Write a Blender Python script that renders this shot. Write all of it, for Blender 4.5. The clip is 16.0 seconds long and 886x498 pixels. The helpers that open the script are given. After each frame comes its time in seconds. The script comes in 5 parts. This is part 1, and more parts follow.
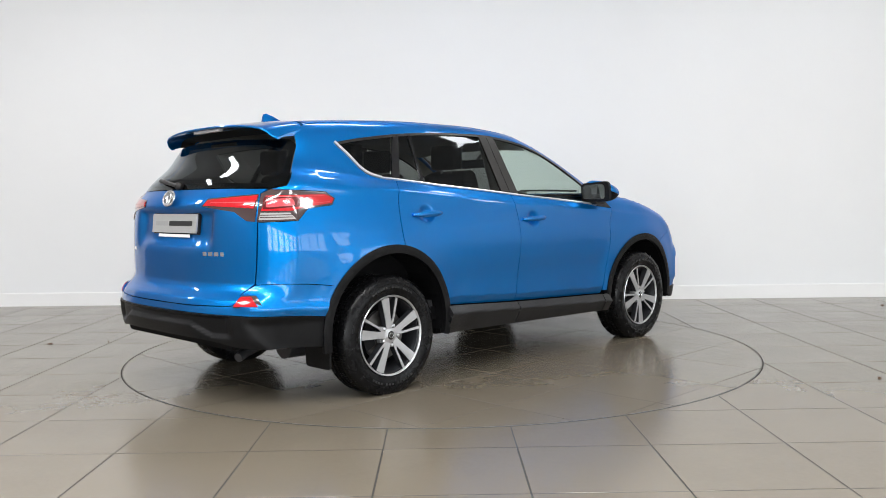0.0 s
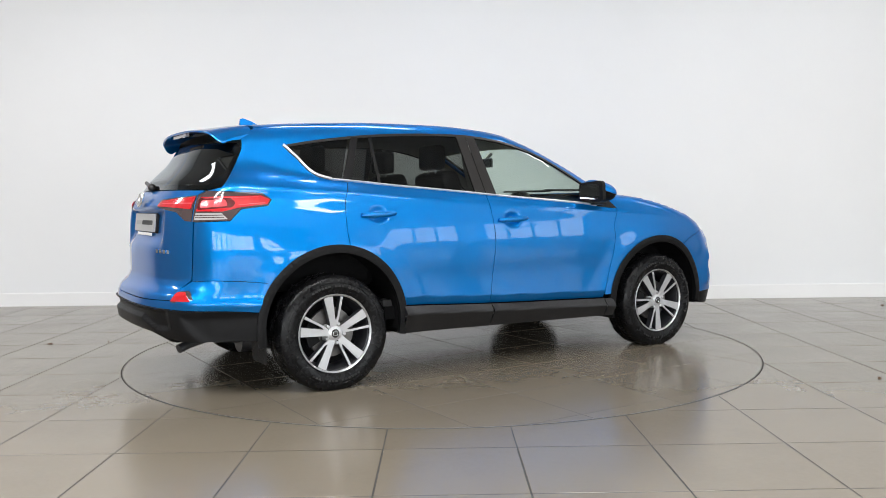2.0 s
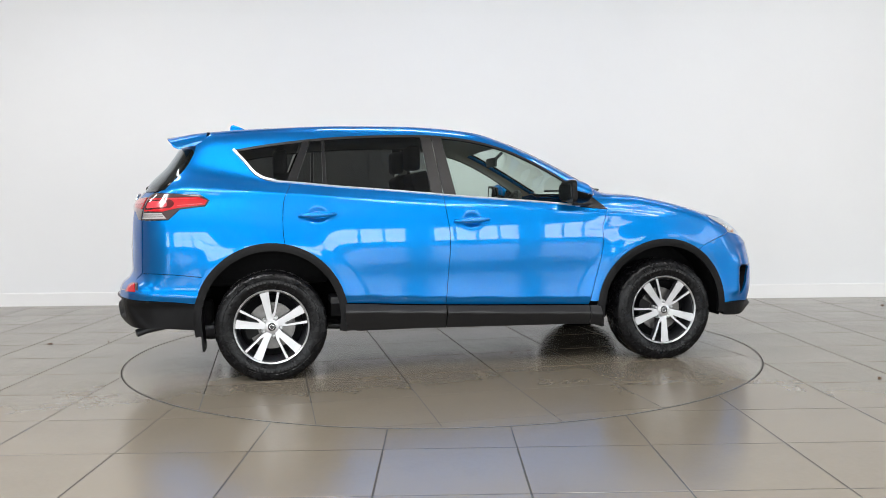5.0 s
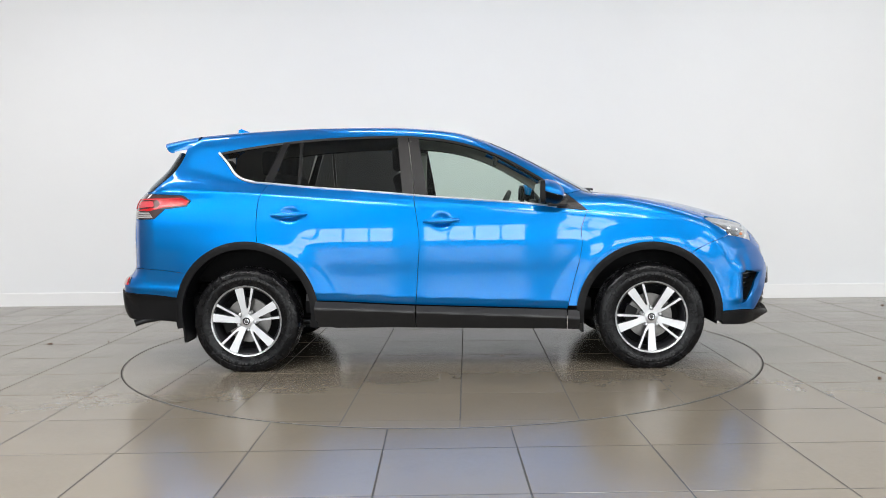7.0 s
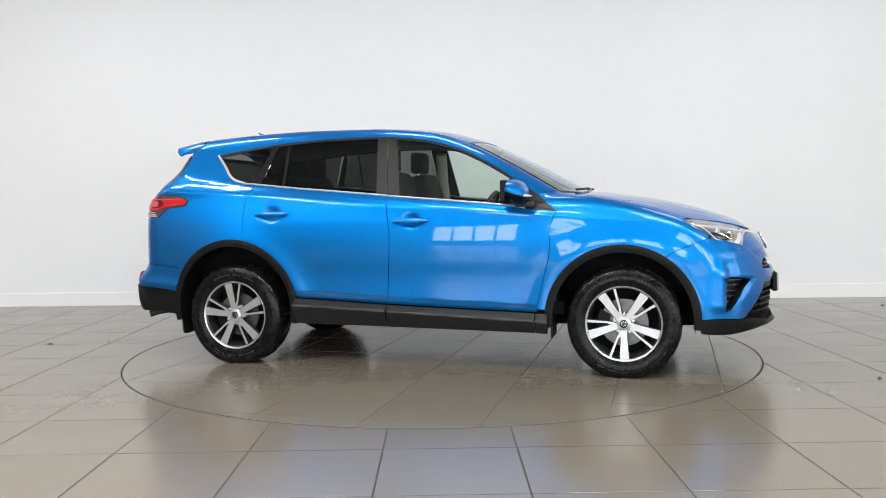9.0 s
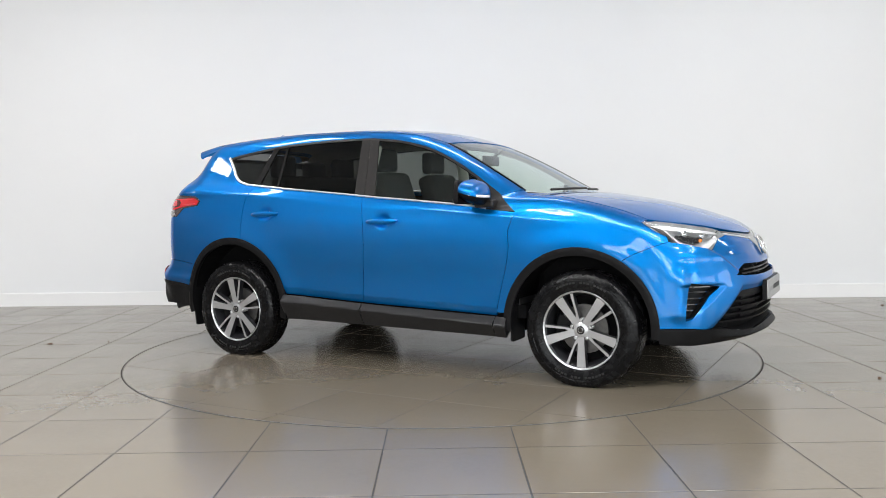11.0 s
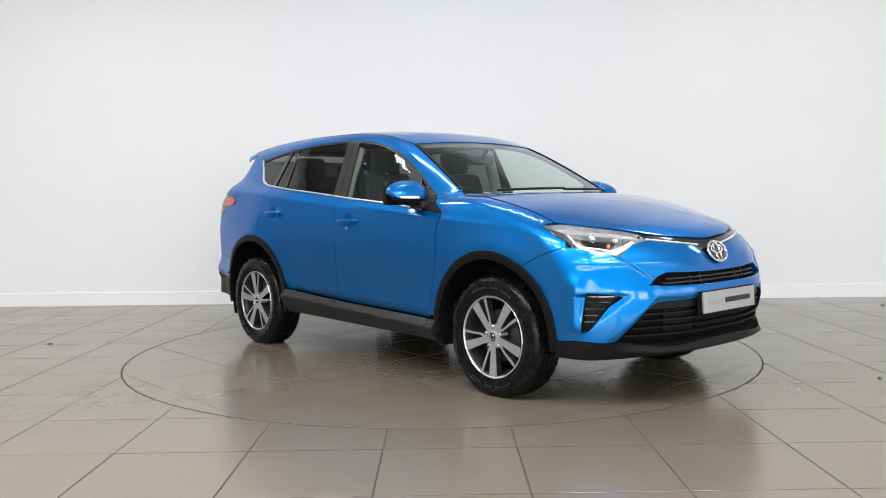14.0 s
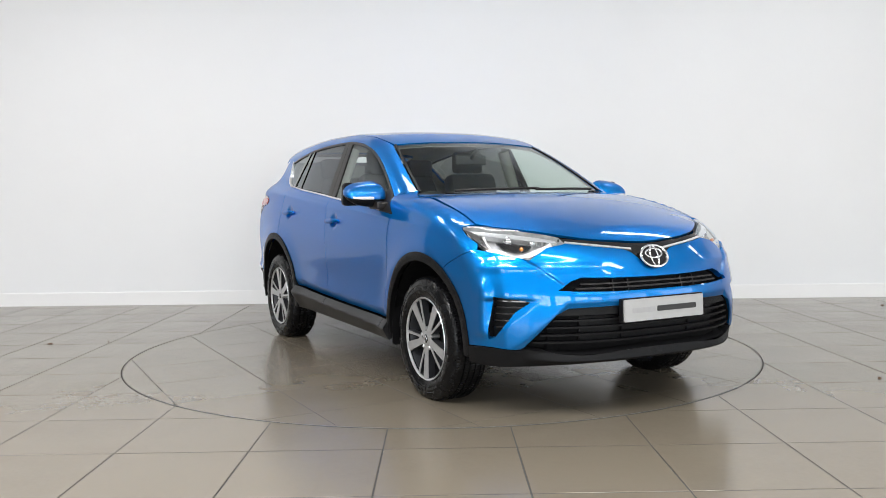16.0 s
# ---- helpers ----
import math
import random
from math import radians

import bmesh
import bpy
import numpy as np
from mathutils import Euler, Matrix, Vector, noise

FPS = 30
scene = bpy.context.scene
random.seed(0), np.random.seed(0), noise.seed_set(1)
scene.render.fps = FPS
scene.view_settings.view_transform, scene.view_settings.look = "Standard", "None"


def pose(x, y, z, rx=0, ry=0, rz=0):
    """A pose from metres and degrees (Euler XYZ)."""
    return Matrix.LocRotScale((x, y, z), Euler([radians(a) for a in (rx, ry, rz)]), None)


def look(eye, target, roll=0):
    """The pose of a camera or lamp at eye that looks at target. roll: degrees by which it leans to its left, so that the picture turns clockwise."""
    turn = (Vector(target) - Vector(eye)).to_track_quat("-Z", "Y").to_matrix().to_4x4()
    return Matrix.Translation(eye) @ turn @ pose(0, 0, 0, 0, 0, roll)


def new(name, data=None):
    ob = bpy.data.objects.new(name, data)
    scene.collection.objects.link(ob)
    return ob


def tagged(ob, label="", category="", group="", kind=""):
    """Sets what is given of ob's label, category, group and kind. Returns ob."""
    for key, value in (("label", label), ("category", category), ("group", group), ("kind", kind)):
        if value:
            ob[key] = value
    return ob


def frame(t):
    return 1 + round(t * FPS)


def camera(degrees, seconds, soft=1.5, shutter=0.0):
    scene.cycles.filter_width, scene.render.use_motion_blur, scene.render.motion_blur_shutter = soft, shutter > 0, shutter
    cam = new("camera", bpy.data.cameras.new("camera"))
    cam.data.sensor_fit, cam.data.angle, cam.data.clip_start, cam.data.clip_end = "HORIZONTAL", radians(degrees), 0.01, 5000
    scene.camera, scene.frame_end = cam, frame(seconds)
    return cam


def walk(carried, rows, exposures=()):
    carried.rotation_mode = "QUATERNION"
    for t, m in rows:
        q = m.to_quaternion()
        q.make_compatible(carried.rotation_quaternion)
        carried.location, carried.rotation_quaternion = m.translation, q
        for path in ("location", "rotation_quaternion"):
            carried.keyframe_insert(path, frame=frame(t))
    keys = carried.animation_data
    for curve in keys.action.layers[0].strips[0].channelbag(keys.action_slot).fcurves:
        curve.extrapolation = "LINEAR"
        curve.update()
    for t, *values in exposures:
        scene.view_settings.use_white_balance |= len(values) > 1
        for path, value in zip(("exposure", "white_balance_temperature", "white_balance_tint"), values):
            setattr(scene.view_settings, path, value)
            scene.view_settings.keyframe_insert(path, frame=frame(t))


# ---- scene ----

from mathutils.geometry import delaunay_2d_cdt

# ---- camera: stands still before the turntable ----
EYE = Vector((0.0, -6.389, 1.123))
PITCH, YAW, ROLL = radians(-3.326), radians(-0.156), -0.868
AHEAD = Vector((-math.sin(YAW) * math.cos(PITCH), math.cos(YAW) * math.cos(PITCH), math.sin(PITCH)))
cam = camera(55.18, 16.0, soft=0.7)
walk(cam, [(0.0, look(EYE, EYE + AHEAD, ROLL)), (16.0, look(EYE, EYE + AHEAD, ROLL))])

# the turn of the table and of the car on it
TURN_START, TURN_RATE = 44.702, -6.6465
CAR_X, CAR_Y = 0.065, 0.029
TABLE_R = 2.280

# ---- world and light ----
world = bpy.data.worlds.new("sky")
scene.world = world
world.use_nodes = True
wn = world.node_tree.nodes
sky = wn.new("ShaderNodeTexSky")
sky.sky_type, sky.sun_disc = "NISHITA", False
sky.sun_elevation, sky.sun_rotation = radians(35), radians(160)
wn["Background"].inputs["Strength"].default_value = 0.12
world.node_tree.links.new(sky.outputs[0], wn["Background"].inputs["Color"])
scene.view_settings.exposure = 0.02

CEIL_Z = 4.6
ROOM = (-9.0, 9.0, -10.5, 3.0)


def area(name, m, sx, sy, power, color=(1, 1, 1)):
    d = bpy.data.lights.new(name, "AREA")
    d.shape, d.size, d.size_y, d.energy, d.color = "RECTANGLE", sx, sy, power, color
    ob = new(name, d)
    ob.matrix_world = m
    return tagged(ob, "light falling from the showroom's lamps and windows", "light", kind="structure")


# window wall behind the camera, its daylight in each opening
WINDOWS = [(x, 1.9) for x in (-4.8, -2.4, 0.0, 2.4, 4.8, 7.2)]
EAST_WINDOWS = [(y, 1.9) for y in (-8.6, -6.2, -3.8)]
SILL_Z, HEAD_Z = 0.6, 2.4
for wx, ww in WINDOWS:
    area("window_light", look((wx, ROOM[2] + 0.05, (SILL_Z + HEAD_Z) / 2), (wx, 0, 1.6)), ww - 0.06, HEAD_Z - SILL_Z - 0.06, 92, (0.93, 0.97, 1.0))
for wy, ww in EAST_WINDOWS:
    area("window_light", look((ROOM[1] - 0.05, wy, (SILL_Z + HEAD_Z) / 2), (0, wy, 1.6)), ww - 0.06, HEAD_Z - SILL_Z - 0.06, 42, (0.93, 0.97, 1.0))
# rows of ceiling lamps; the y 0.5 row is added to brighten the wall
LAMPS = [(x, y) for y in (-5.8, -4.4) for x in (-5.4, -1.8, 1.8, 5.4)] + [(x, 0.5) for x in (-7.6, -3.6, 0.0, 3.6, 7.2)]
# power grows westwards to even out the north wall's brightness
for lx, ly in LAMPS:
    area("ceiling_lamp_light", pose(lx, ly, CEIL_Z - 0.09), 2.0, 0.4, (80 if ly < 0 else 29) * (1.9 if lx < -5 else 1.3 if lx < 0 else 0.9 if lx < 5 else 0.6), (0.985, 0.985, 1.0))


# ---- materials ----
def material(name, color, rough=0.5, metal=0.0, coat=0.0, spec=0.5, var=0.0, scale=30.0, bump=0.0, bump_scale=200.0, rough_var=0.0):
    m = bpy.data.materials.new(name)
    m.use_nodes = True
    nt = m.node_tree
    b = nt.nodes["Principled BSDF"]
    b.inputs["Base Color"].default_value = (*color, 1)
    b.inputs["Roughness"].default_value = rough
    b.inputs["Metallic"].default_value = metal
    b.inputs["Coat Weight"].default_value = coat
    b.inputs["Coat Roughness"].default_value = 0.02
    b.inputs["Specular IOR Level"].default_value = spec
    tc = nt.nodes.new("ShaderNodeTexCoord")
    if var or rough_var:
        n = nt.nodes.new("ShaderNodeTexNoise")
        n.inputs["Scale"].default_value, n.inputs["Detail"].default_value = scale, 6
        nt.links.new(tc.outputs["Object"], n.inputs["Vector"])
        if var:
            hsv = nt.nodes.new("ShaderNodeHueSaturation")
            hsv.inputs["Color"].default_value = (*color, 1)
            mr = nt.nodes.new("ShaderNodeMapRange")
            mr.inputs["From Min"].default_value, mr.inputs["From Max"].default_value = 0.3, 0.7
            mr.inputs["To Min"].default_value, mr.inputs["To Max"].default_value = 1 - var, 1 + var
            nt.links.new(n.outputs["Fac"], mr.inputs["Value"])
            nt.links.new(mr.outputs[0], hsv.inputs["Value"])
            nt.links.new(hsv.outputs[0], b.inputs["Base Color"])
        if rough_var:
            mr = nt.nodes.new("ShaderNodeMapRange")
            mr.inputs["From Min"].default_value, mr.inputs["From Max"].default_value = 0.3, 0.7
            mr.inputs["To Min"].default_value, mr.inputs["To Max"].default_value = rough - rough_var, rough + rough_var
            nt.links.new(n.outputs["Fac"], mr.inputs["Value"])
            nt.links.new(mr.outputs[0], b.inputs["Roughness"])
    if bump:
        n = nt.nodes.new("ShaderNodeTexNoise")
        n.inputs["Scale"].default_value, n.inputs["Detail"].default_value = bump_scale, 3
        nt.links.new(tc.outputs["Object"], n.inputs["Vector"])
        bp = nt.nodes.new("ShaderNodeBump")
        bp.inputs["Strength"].default_value, bp.inputs["Distance"].default_value = bump, 0.002
        nt.links.new(n.outputs["Fac"], bp.inputs["Height"])
        nt.links.new(bp.outputs[0], b.inputs["Normal"])
    return m


def glass(name, tint, gloss=(0.9, 0.95, 1.0), base=0.06):
    m = bpy.data.materials.new(name)
    m.use_nodes = True
    nt = m.node_tree
    nt.nodes.remove(nt.nodes["Principled BSDF"])
    tr = nt.nodes.new("ShaderNodeBsdfTransparent")
    tr.inputs[0].default_value = (*tint, 1)
    gl = nt.nodes.new("ShaderNodeBsdfGlossy")
    gl.inputs["Roughness"].default_value = 0.015
    gl.inputs["Color"].default_value = (*gloss, 1)
    lw = nt.nodes.new("ShaderNodeLayerWeight")
    lw.inputs["Blend"].default_value = 0.5
    pw = nt.nodes.new("ShaderNodeMath")
    pw.operation, pw.inputs[1].default_value = "POWER", 4.5
    nt.links.new(lw.outputs["Facing"], pw.inputs[0])
    fr = nt.nodes.new("ShaderNodeMath")
    fr.operation, fr.inputs[1].default_value, fr.inputs[2].default_value = "MULTIPLY_ADD", 0.9, base
    nt.links.new(pw.outputs[0], fr.inputs[0])
    mx = nt.nodes.new("ShaderNodeMixShader")
    nt.links.new(fr.outputs[0], mx.inputs[0])
    nt.links.new(tr.outputs[0], mx.inputs[1])
    nt.links.new(gl.outputs[0], mx.inputs[2])
    nt.links.new(mx.outputs[0], nt.nodes["Material Output"].inputs["Surface"])
    return m


def glow(name, color, strength):
    m = bpy.data.materials.new(name)
    m.use_nodes = True
    b = m.node_tree.nodes["Principled BSDF"]
    b.inputs["Emission Color"].default_value = (*color, 1)
    b.inputs["Emission Strength"].default_value = strength
    return m


def tile_material():
    m = material("floor_tile", (0.2, 0.185, 0.16), rough=0.28, spec=0.5)
    nt = m.node_tree
    b = nt.nodes["Principled BSDF"]
    oi = nt.nodes.new("ShaderNodeObjectInfo")
    tc = nt.nodes.new("ShaderNodeTexCoord")
    off = nt.nodes.new("ShaderNodeVectorMath")
    off.operation = "MULTIPLY_ADD"
    off.inputs[1].default_value = (1, 1, 1)
    comb = nt.nodes.new("ShaderNodeCombineXYZ")
    mul = nt.nodes.new("ShaderNodeMath")
    mul.operation, mul.inputs[1].default_value = "MULTIPLY", 37.0
    nt.links.new(oi.outputs["Random"], mul.inputs[0])
    for i in range(3):
        nt.links.new(mul.outputs[0], comb.inputs[i])
    nt.links.new(tc.outputs["Object"], off.inputs[0])
    nt.links.new(comb.outputs[0], off.inputs[2])
    n1, n2 = nt.nodes.new("ShaderNodeTexNoise"), nt.nodes.new("ShaderNodeTexNoise")
    n1.inputs["Scale"].default_value, n1.inputs["Detail"].default_value = 2.2, 5
    n2.inputs["Scale"].default_value, n2.inputs["Detail"].default_value = 45, 8
    for n in (n1, n2):
        nt.links.new(off.outputs[0], n.inputs["Vector"])
    add = nt.nodes.new("ShaderNodeMath")
    add.operation = "ADD"
    s2 = nt.nodes.new("ShaderNodeMath")
    s2.operation, s2.inputs[1].default_value = "MULTIPLY", 0.5
    nt.links.new(n2.outputs["Fac"], s2.inputs[0])
    nt.links.new(n1.outputs["Fac"], add.inputs[0])
    nt.links.new(s2.outputs[0], add.inputs[1])
    s3 = nt.nodes.new("ShaderNodeMath")
    s3.operation, s3.inputs[1].default_value = "MULTIPLY_ADD", 0.3
    nt.links.new(oi.outputs["Random"], s3.inputs[0])
    nt.links.new(add.outputs[0], s3.inputs[2])
    ramp = nt.nodes.new("ShaderNodeValToRGB")
    ramp.color_ramp.elements[0].position, ramp.color_ramp.elements[0].color = 0.3, (0.153, 0.130, 0.098, 1)
    ramp.color_ramp.elements[1].position, ramp.color_ramp.elements[1].color = 1.2, (0.174, 0.148, 0.112, 1)
    nt.links.new(s3.outputs[0], ramp.inputs[0])
    nt.links.new(ramp.outputs[0], b.inputs["Base Color"])
    mr = nt.nodes.new("ShaderNodeMapRange")
    mr.inputs["From Min"].default_value, mr.inputs["From Max"].default_value = 0.35, 0.65
    mr.inputs["To Min"].default_value, mr.inputs["To Max"].default_value = 0.185, 0.225
    nt.links.new(n1.outputs["Fac"], mr.inputs["Value"])
    nt.links.new(mr.outputs[0], b.inputs["Roughness"])
    return m


TILE = tile_material()
GROUT = material("grout", (0.034, 0.031, 0.028), rough=0.9, var=0.3, scale=40)
STEEL_RING = material("ring_metal", (0.22, 0.21, 0.20), rough=0.45, metal=0.8, var=0.2)
WALL = material("wall_paint", (0.80, 0.81, 0.82), rough=0.75, var=0.012, scale=0.8, bump=0.05, bump_scale=300)
# grey of the unseen west and south walls, chosen to darken car reflections
UNSEEN_WALL = material("unseen_wall_grey", (0.22, 0.22, 0.225), rough=0.7, var=0.05, scale=1.2)
SKIRT = material("skirting_paint", (0.84, 0.84, 0.84), rough=0.4, var=0.01, scale=3)
CEILING = material("ceiling_paint", (0.5, 0.5, 0.5), rough=0.9, var=0.03, scale=1.5)
BEAM = material("beam_paint", (0.35, 0.35, 0.36), rough=0.6, var=0.1)
PAINT = material("blue_metallic_paint", (0.0003, 0.175, 0.53), rough=0.42, metal=0.9, coat=1.0, var=0.03, scale=900)
paint_node = PAINT.node_tree.nodes["Principled BSDF"]
paint_node.inputs["Specular Tint"].default_value = (0.005, 0.42, 0.85, 1)
paint_node.inputs["Coat IOR"].default_value = 1.42
BLACK_PLASTIC = material("textured_black_plastic", (0.006, 0.006, 0.0065), rough=0.42, spec=0.14, var=0.12, scale=25, bump=0.25, bump_scale=700)
SILL_PLASTIC = material("grained_dark_plastic", (0.013, 0.013, 0.014), rough=0.36, spec=0.36, var=0.12, scale=25, bump=0.2, bump_scale=700)
GLOSS_BLACK = material("gloss_black_trim", (0.008, 0.008, 0.009), rough=0.12, var=0.1, coat=0.6)
SATIN_BLACK = material("satin_black_trim", (0.014, 0.0125, 0.012), rough=0.38, spec=0.36, var=0.1)
INNER = material("dark_inner_metal", (0.004, 0.004, 0.0045), rough=0.8, spec=0.12, var=0.2)
RUBBER = material("tyre_rubber", (0.005, 0.005, 0.0055), rough=0.24, spec=0.17, var=0.25, scale=18, bump=0.2, bump_scale=300, rough_var=0.1)
TYRE_MARK = material("raised_rubber", (0.022, 0.022, 0.022), rough=0.55, spec=0.3, var=0.4, scale=25)
BRIGHT_STRIP = material("bright_moulding", (0.80, 0.80, 0.80), rough=0.28, metal=0.7)
CHROME = material("chrome", (0.80, 0.81, 0.82), rough=0.10, metal=1.0)
MIRROR_GLASS = material("mirror_silver", (0.72, 0.74, 0.76), rough=0.02, metal=1.0)
BADGE_CHROME = material("satin_chrome", (0.78, 0.79, 0.80), rough=0.2, metal=0.85)
ALLOY = material("machined_alloy", (0.53, 0.535, 0.545), rough=0.32, metal=0.75, var=0.015, scale=40)
ALLOY_DARK = material("dark_grey_alloy", (0.035, 0.036, 0.04), rough=0.35, metal=0.5, var=0.1)
DISC = material("brake_disc_steel", (0.16, 0.155, 0.15), rough=0.4, metal=0.9, var=0.2)
CLEAR = glass("clear_glass", (0.80, 0.88, 0.83), base=0.045)
TINTED = glass("privacy_glass", (0.17, 0.175, 0.17), base=0.04)
LENS = glass("clear_lens", (0.95, 0.96, 0.97), base=0.05)
RED_LENS = material("red_lamp_plastic", (0.50, 0.010, 0.016), rough=0.14, coat=1.0, var=0.12, scale=14)
RED_DEEP = material("pale_red_reflector", (0.60, 0.06, 0.075), rough=0.2, coat=1.0)
LENS_GREY = material("grey_lamp_plastic", (0.38, 0.37, 0.37), rough=0.15, coat=1.0)
RED_DARK = material("dark_red_lamp_plastic", (0.10, 0.004, 0.006), rough=0.15, coat=1.0)
SMOKE_LENS = material("smoked_lamp_plastic", (0.06, 0.04, 0.04), rough=0.12, coat=1.0)
LAMP_CLEAR = material("clear_lamp_plastic", (0.80, 0.79, 0.78), rough=0.15, coat=1.0)
LAMP_BOWL = material("lamp_bowl_chrome", (0.62, 0.62, 0.62), rough=0.3, metal=0.5, var=0.25, scale=25)
AMBER = material("amber_bulb", (0.8, 0.22, 0.03), rough=0.2, coat=1.0)
FABRIC = material("dark_seat_fabric", (0.03, 0.03, 0.032), rough=0.9, var=0.25, scale=120, bump=0.4, bump_scale=500)
LINING = material("pale_headlining", (0.42, 0.41, 0.38), rough=0.95, var=0.05, scale=80)
DASH = material("dashboard_plastic", (0.03, 0.03, 0.031), rough=0.6, var=0.1, scale=80)
PLATE = material("silver_plate", (0.36, 0.36, 0.355), rough=0.35, metal=0.1, var=0.03, scale=20)
WHITE_PLASTIC = material("white_sticker", (0.8, 0.8, 0.8), rough=0.4, var=0.02)
LETTER = material("black_lettering", (0.02, 0.02, 0.02), rough=0.5, var=0.1)
LETTER_GREY = material("grey_lettering", (0.32, 0.32, 0.32), rough=0.5, var=0.05)


# ---- mesh helpers ----
def link(name, me, mat, parent=None, label=""):
    if mat and not me.materials:
        me.materials.append(mat)
    ob = new(name, me)
    if parent:
        ob.parent = parent
    return tagged(ob, label)


def part(name, bm, mat, parent=None, label="", smooth=False):
    me = bpy.data.meshes.new(name)
    bmesh.ops.recalc_face_normals(bm, faces=bm.faces[:])
    for f in bm.faces:
        f.smooth = smooth
    bm.to_mesh(me)
    bm.free()
    if smooth:
        me.set_sharp_from_angle(angle=radians(38))
    return link(name, me, mat, parent, label)


def box(bm, x0, x1, y0, y1, z0, z1, bevel=0.0, segs=2):
    m = Matrix.Translation(((x0 + x1) / 2, (y0 + y1) / 2, (z0 + z1) / 2)) @ Matrix.Diagonal((x1 - x0, y1 - y0, z1 - z0, 1))
    got = bmesh.ops.create_cube(bm, size=1, matrix=m)
    if bevel:
        es = list({e for v in got["verts"] for e in v.link_edges})
        bmesh.ops.bevel(bm, geom=es, offset=bevel, segments=segs, affect="EDGES", profile=0.6)
    return bm


def lathe(profile, n=64, axis="y"):
    """A closed or open outline of (radius, along) turned round the y axis."""
    bm = bmesh.new()
    rings = []
    for k in range(n):
        a = 2 * math.pi * k / n
        rings.append([bm.verts.new((r * math.cos(a), y, r * math.sin(a))) for r, y in profile])
    for k in range(n):
        p, q = rings[k], rings[(k + 1) % n]
        for i in range(len(profile) - 1):
            bm.faces.new((p[i], q[i], q[i + 1], p[i + 1]))
    bmesh.ops.remove_doubles(bm, verts=bm.verts[:], dist=1e-5)
    return bm


def plate_bm(bm, poly, d0, d1, place=lambda u, v, d: (u, v, d), bevel=0.0):
    """A flat outline in (u, v) with thickness from d0 to d1."""
    a = [bm.verts.new(place(u, v, d0)) for u, v in poly]
    b = [bm.verts.new(place(u, v, d1)) for u, v in poly]
    fs = [bm.faces.new(a), bm.faces.new(b[::-1])]
    n = len(poly)
    for i in range(n):
        fs.append(bm.faces.new((a[i], b[i], b[(i + 1) % n], a[(i + 1) % n])))
    if bevel:
        es = list({e for e in fs[1].edges})
        bmesh.ops.bevel(bm, geom=es, offset=bevel, segments=2, affect="EDGES", profile=0.6)
    return bm


def tube(bm, pts, r, n=8):
    pts = [Vector(p) for p in pts]
    rings = []
    for i, p in enumerate(pts):
        t = (pts[min(i + 1, len(pts) - 1)] - pts[max(i - 1, 0)]).normalized()
        s = t.orthogonal().normalized() if i == 0 else (s - t * s.dot(t)).normalized()
        u = t.cross(s)
        rings.append([bm.verts.new(p + r * (math.cos(2 * math.pi * k / n) * s + math.sin(2 * math.pi * k / n) * u)) for k in range(n)])
    for a, b in zip(rings, rings[1:]):
        for k in range(n):
            bm.faces.new((a[k], a[(k + 1) % n], b[(k + 1) % n], b[k]))
    bm.faces.new(rings[0][::-1])
    bm.faces.new(rings[-1])
    return bm


def mesh_of(name, verts, faces, mat):
    me = bpy.data.meshes.new(name)
    me.from_pydata([tuple(v) for v in verts], [], [tuple(f) for f in faces])
    if mat:
        me.materials.append(mat)
    return me


# ---- the car's body as one smooth solid, from which every panel takes its shape ----
def curve(pts):
    """A smooth monotone curve through (x, y) points."""
    xs, ys = np.array([p[0] for p in pts], float), np.array([p[1] for p in pts], float)
    h, d = np.diff(xs), np.diff(ys) / np.diff(xs)
    m = np.empty(len(xs))
    m[0], m[-1] = d[0], d[-1]
    for i in range(1, len(xs) - 1):
        if d[i - 1] * d[i] <= 0:
            m[i] = 0
        else:
            w1, w2 = 2 * h[i] + h[i - 1], h[i] + 2 * h[i - 1]
            m[i] = (w1 + w2) / (w1 / d[i - 1] + w2 / d[i])

    def at(x):
        x = np.asarray(x, float)
        i = np.clip(np.searchsorted(xs, x) - 1, 0, len(h) - 1)
        t = (x - xs[i]) / h[i]
        lo, hi = t < 0, t > 1
        tc = np.clip(t, 0, 1)
        y = (ys[i] * (1 + 2 * tc) * (1 - tc) ** 2 + h[i] * m[i] * tc * (1 - tc) ** 2
             + ys[i + 1] * tc * tc * (3 - 2 * tc) + h[i] * m[i + 1] * tc * tc * (tc - 1))
        return y + np.where(lo, t * h[i] * m[i], 0) + np.where(hi, (t - 1) * h[i] * m[i + 1], 0)
    return at


def smax(a, b, k):
    h = np.maximum(k - np.abs(a - b), 0) / k
    return np.maximum(a, b) + h * h * k * 0.25


def smin(a, b, k):
    return -smax(-a, -b, k)


SIDE_W = curve([(0.15, 0.84), (0.30, 0.872), (0.42, 0.882), (0.50, 0.884), (0.62, 0.890), (0.75, 0.903), (0.85, 0.908), (0.95, 0.902), (1.05, 0.884), (1.12, 0.866), (1.2, 0.842), (1.35, 0.78)])
SIDE_TAPER = curve([(-2.4, 0.15), (-2.2, 0.095), (-2.0, 0.05), (-1.69, 0.014), (-1.33, 0.0), (0.0, -0.003), (1.33, 0.0), (1.66, 0.016), (1.95, 0.032), (2.2, 0.09), (2.4, 0.18)])
LOW_TOP = curve([(-2.4, 1.285), (-1.3, 1.262), (-0.33, 1.181), (0.23, 1.152), (0.72, 1.155), (0.95, 1.168), (1.15, 1.160), (1.35, 1.135), (1.55, 1.102), (1.75, 1.056), (1.95, 0.994), (2.1, 0.935), (2.22, 0.86), (2.35, 0.74)])
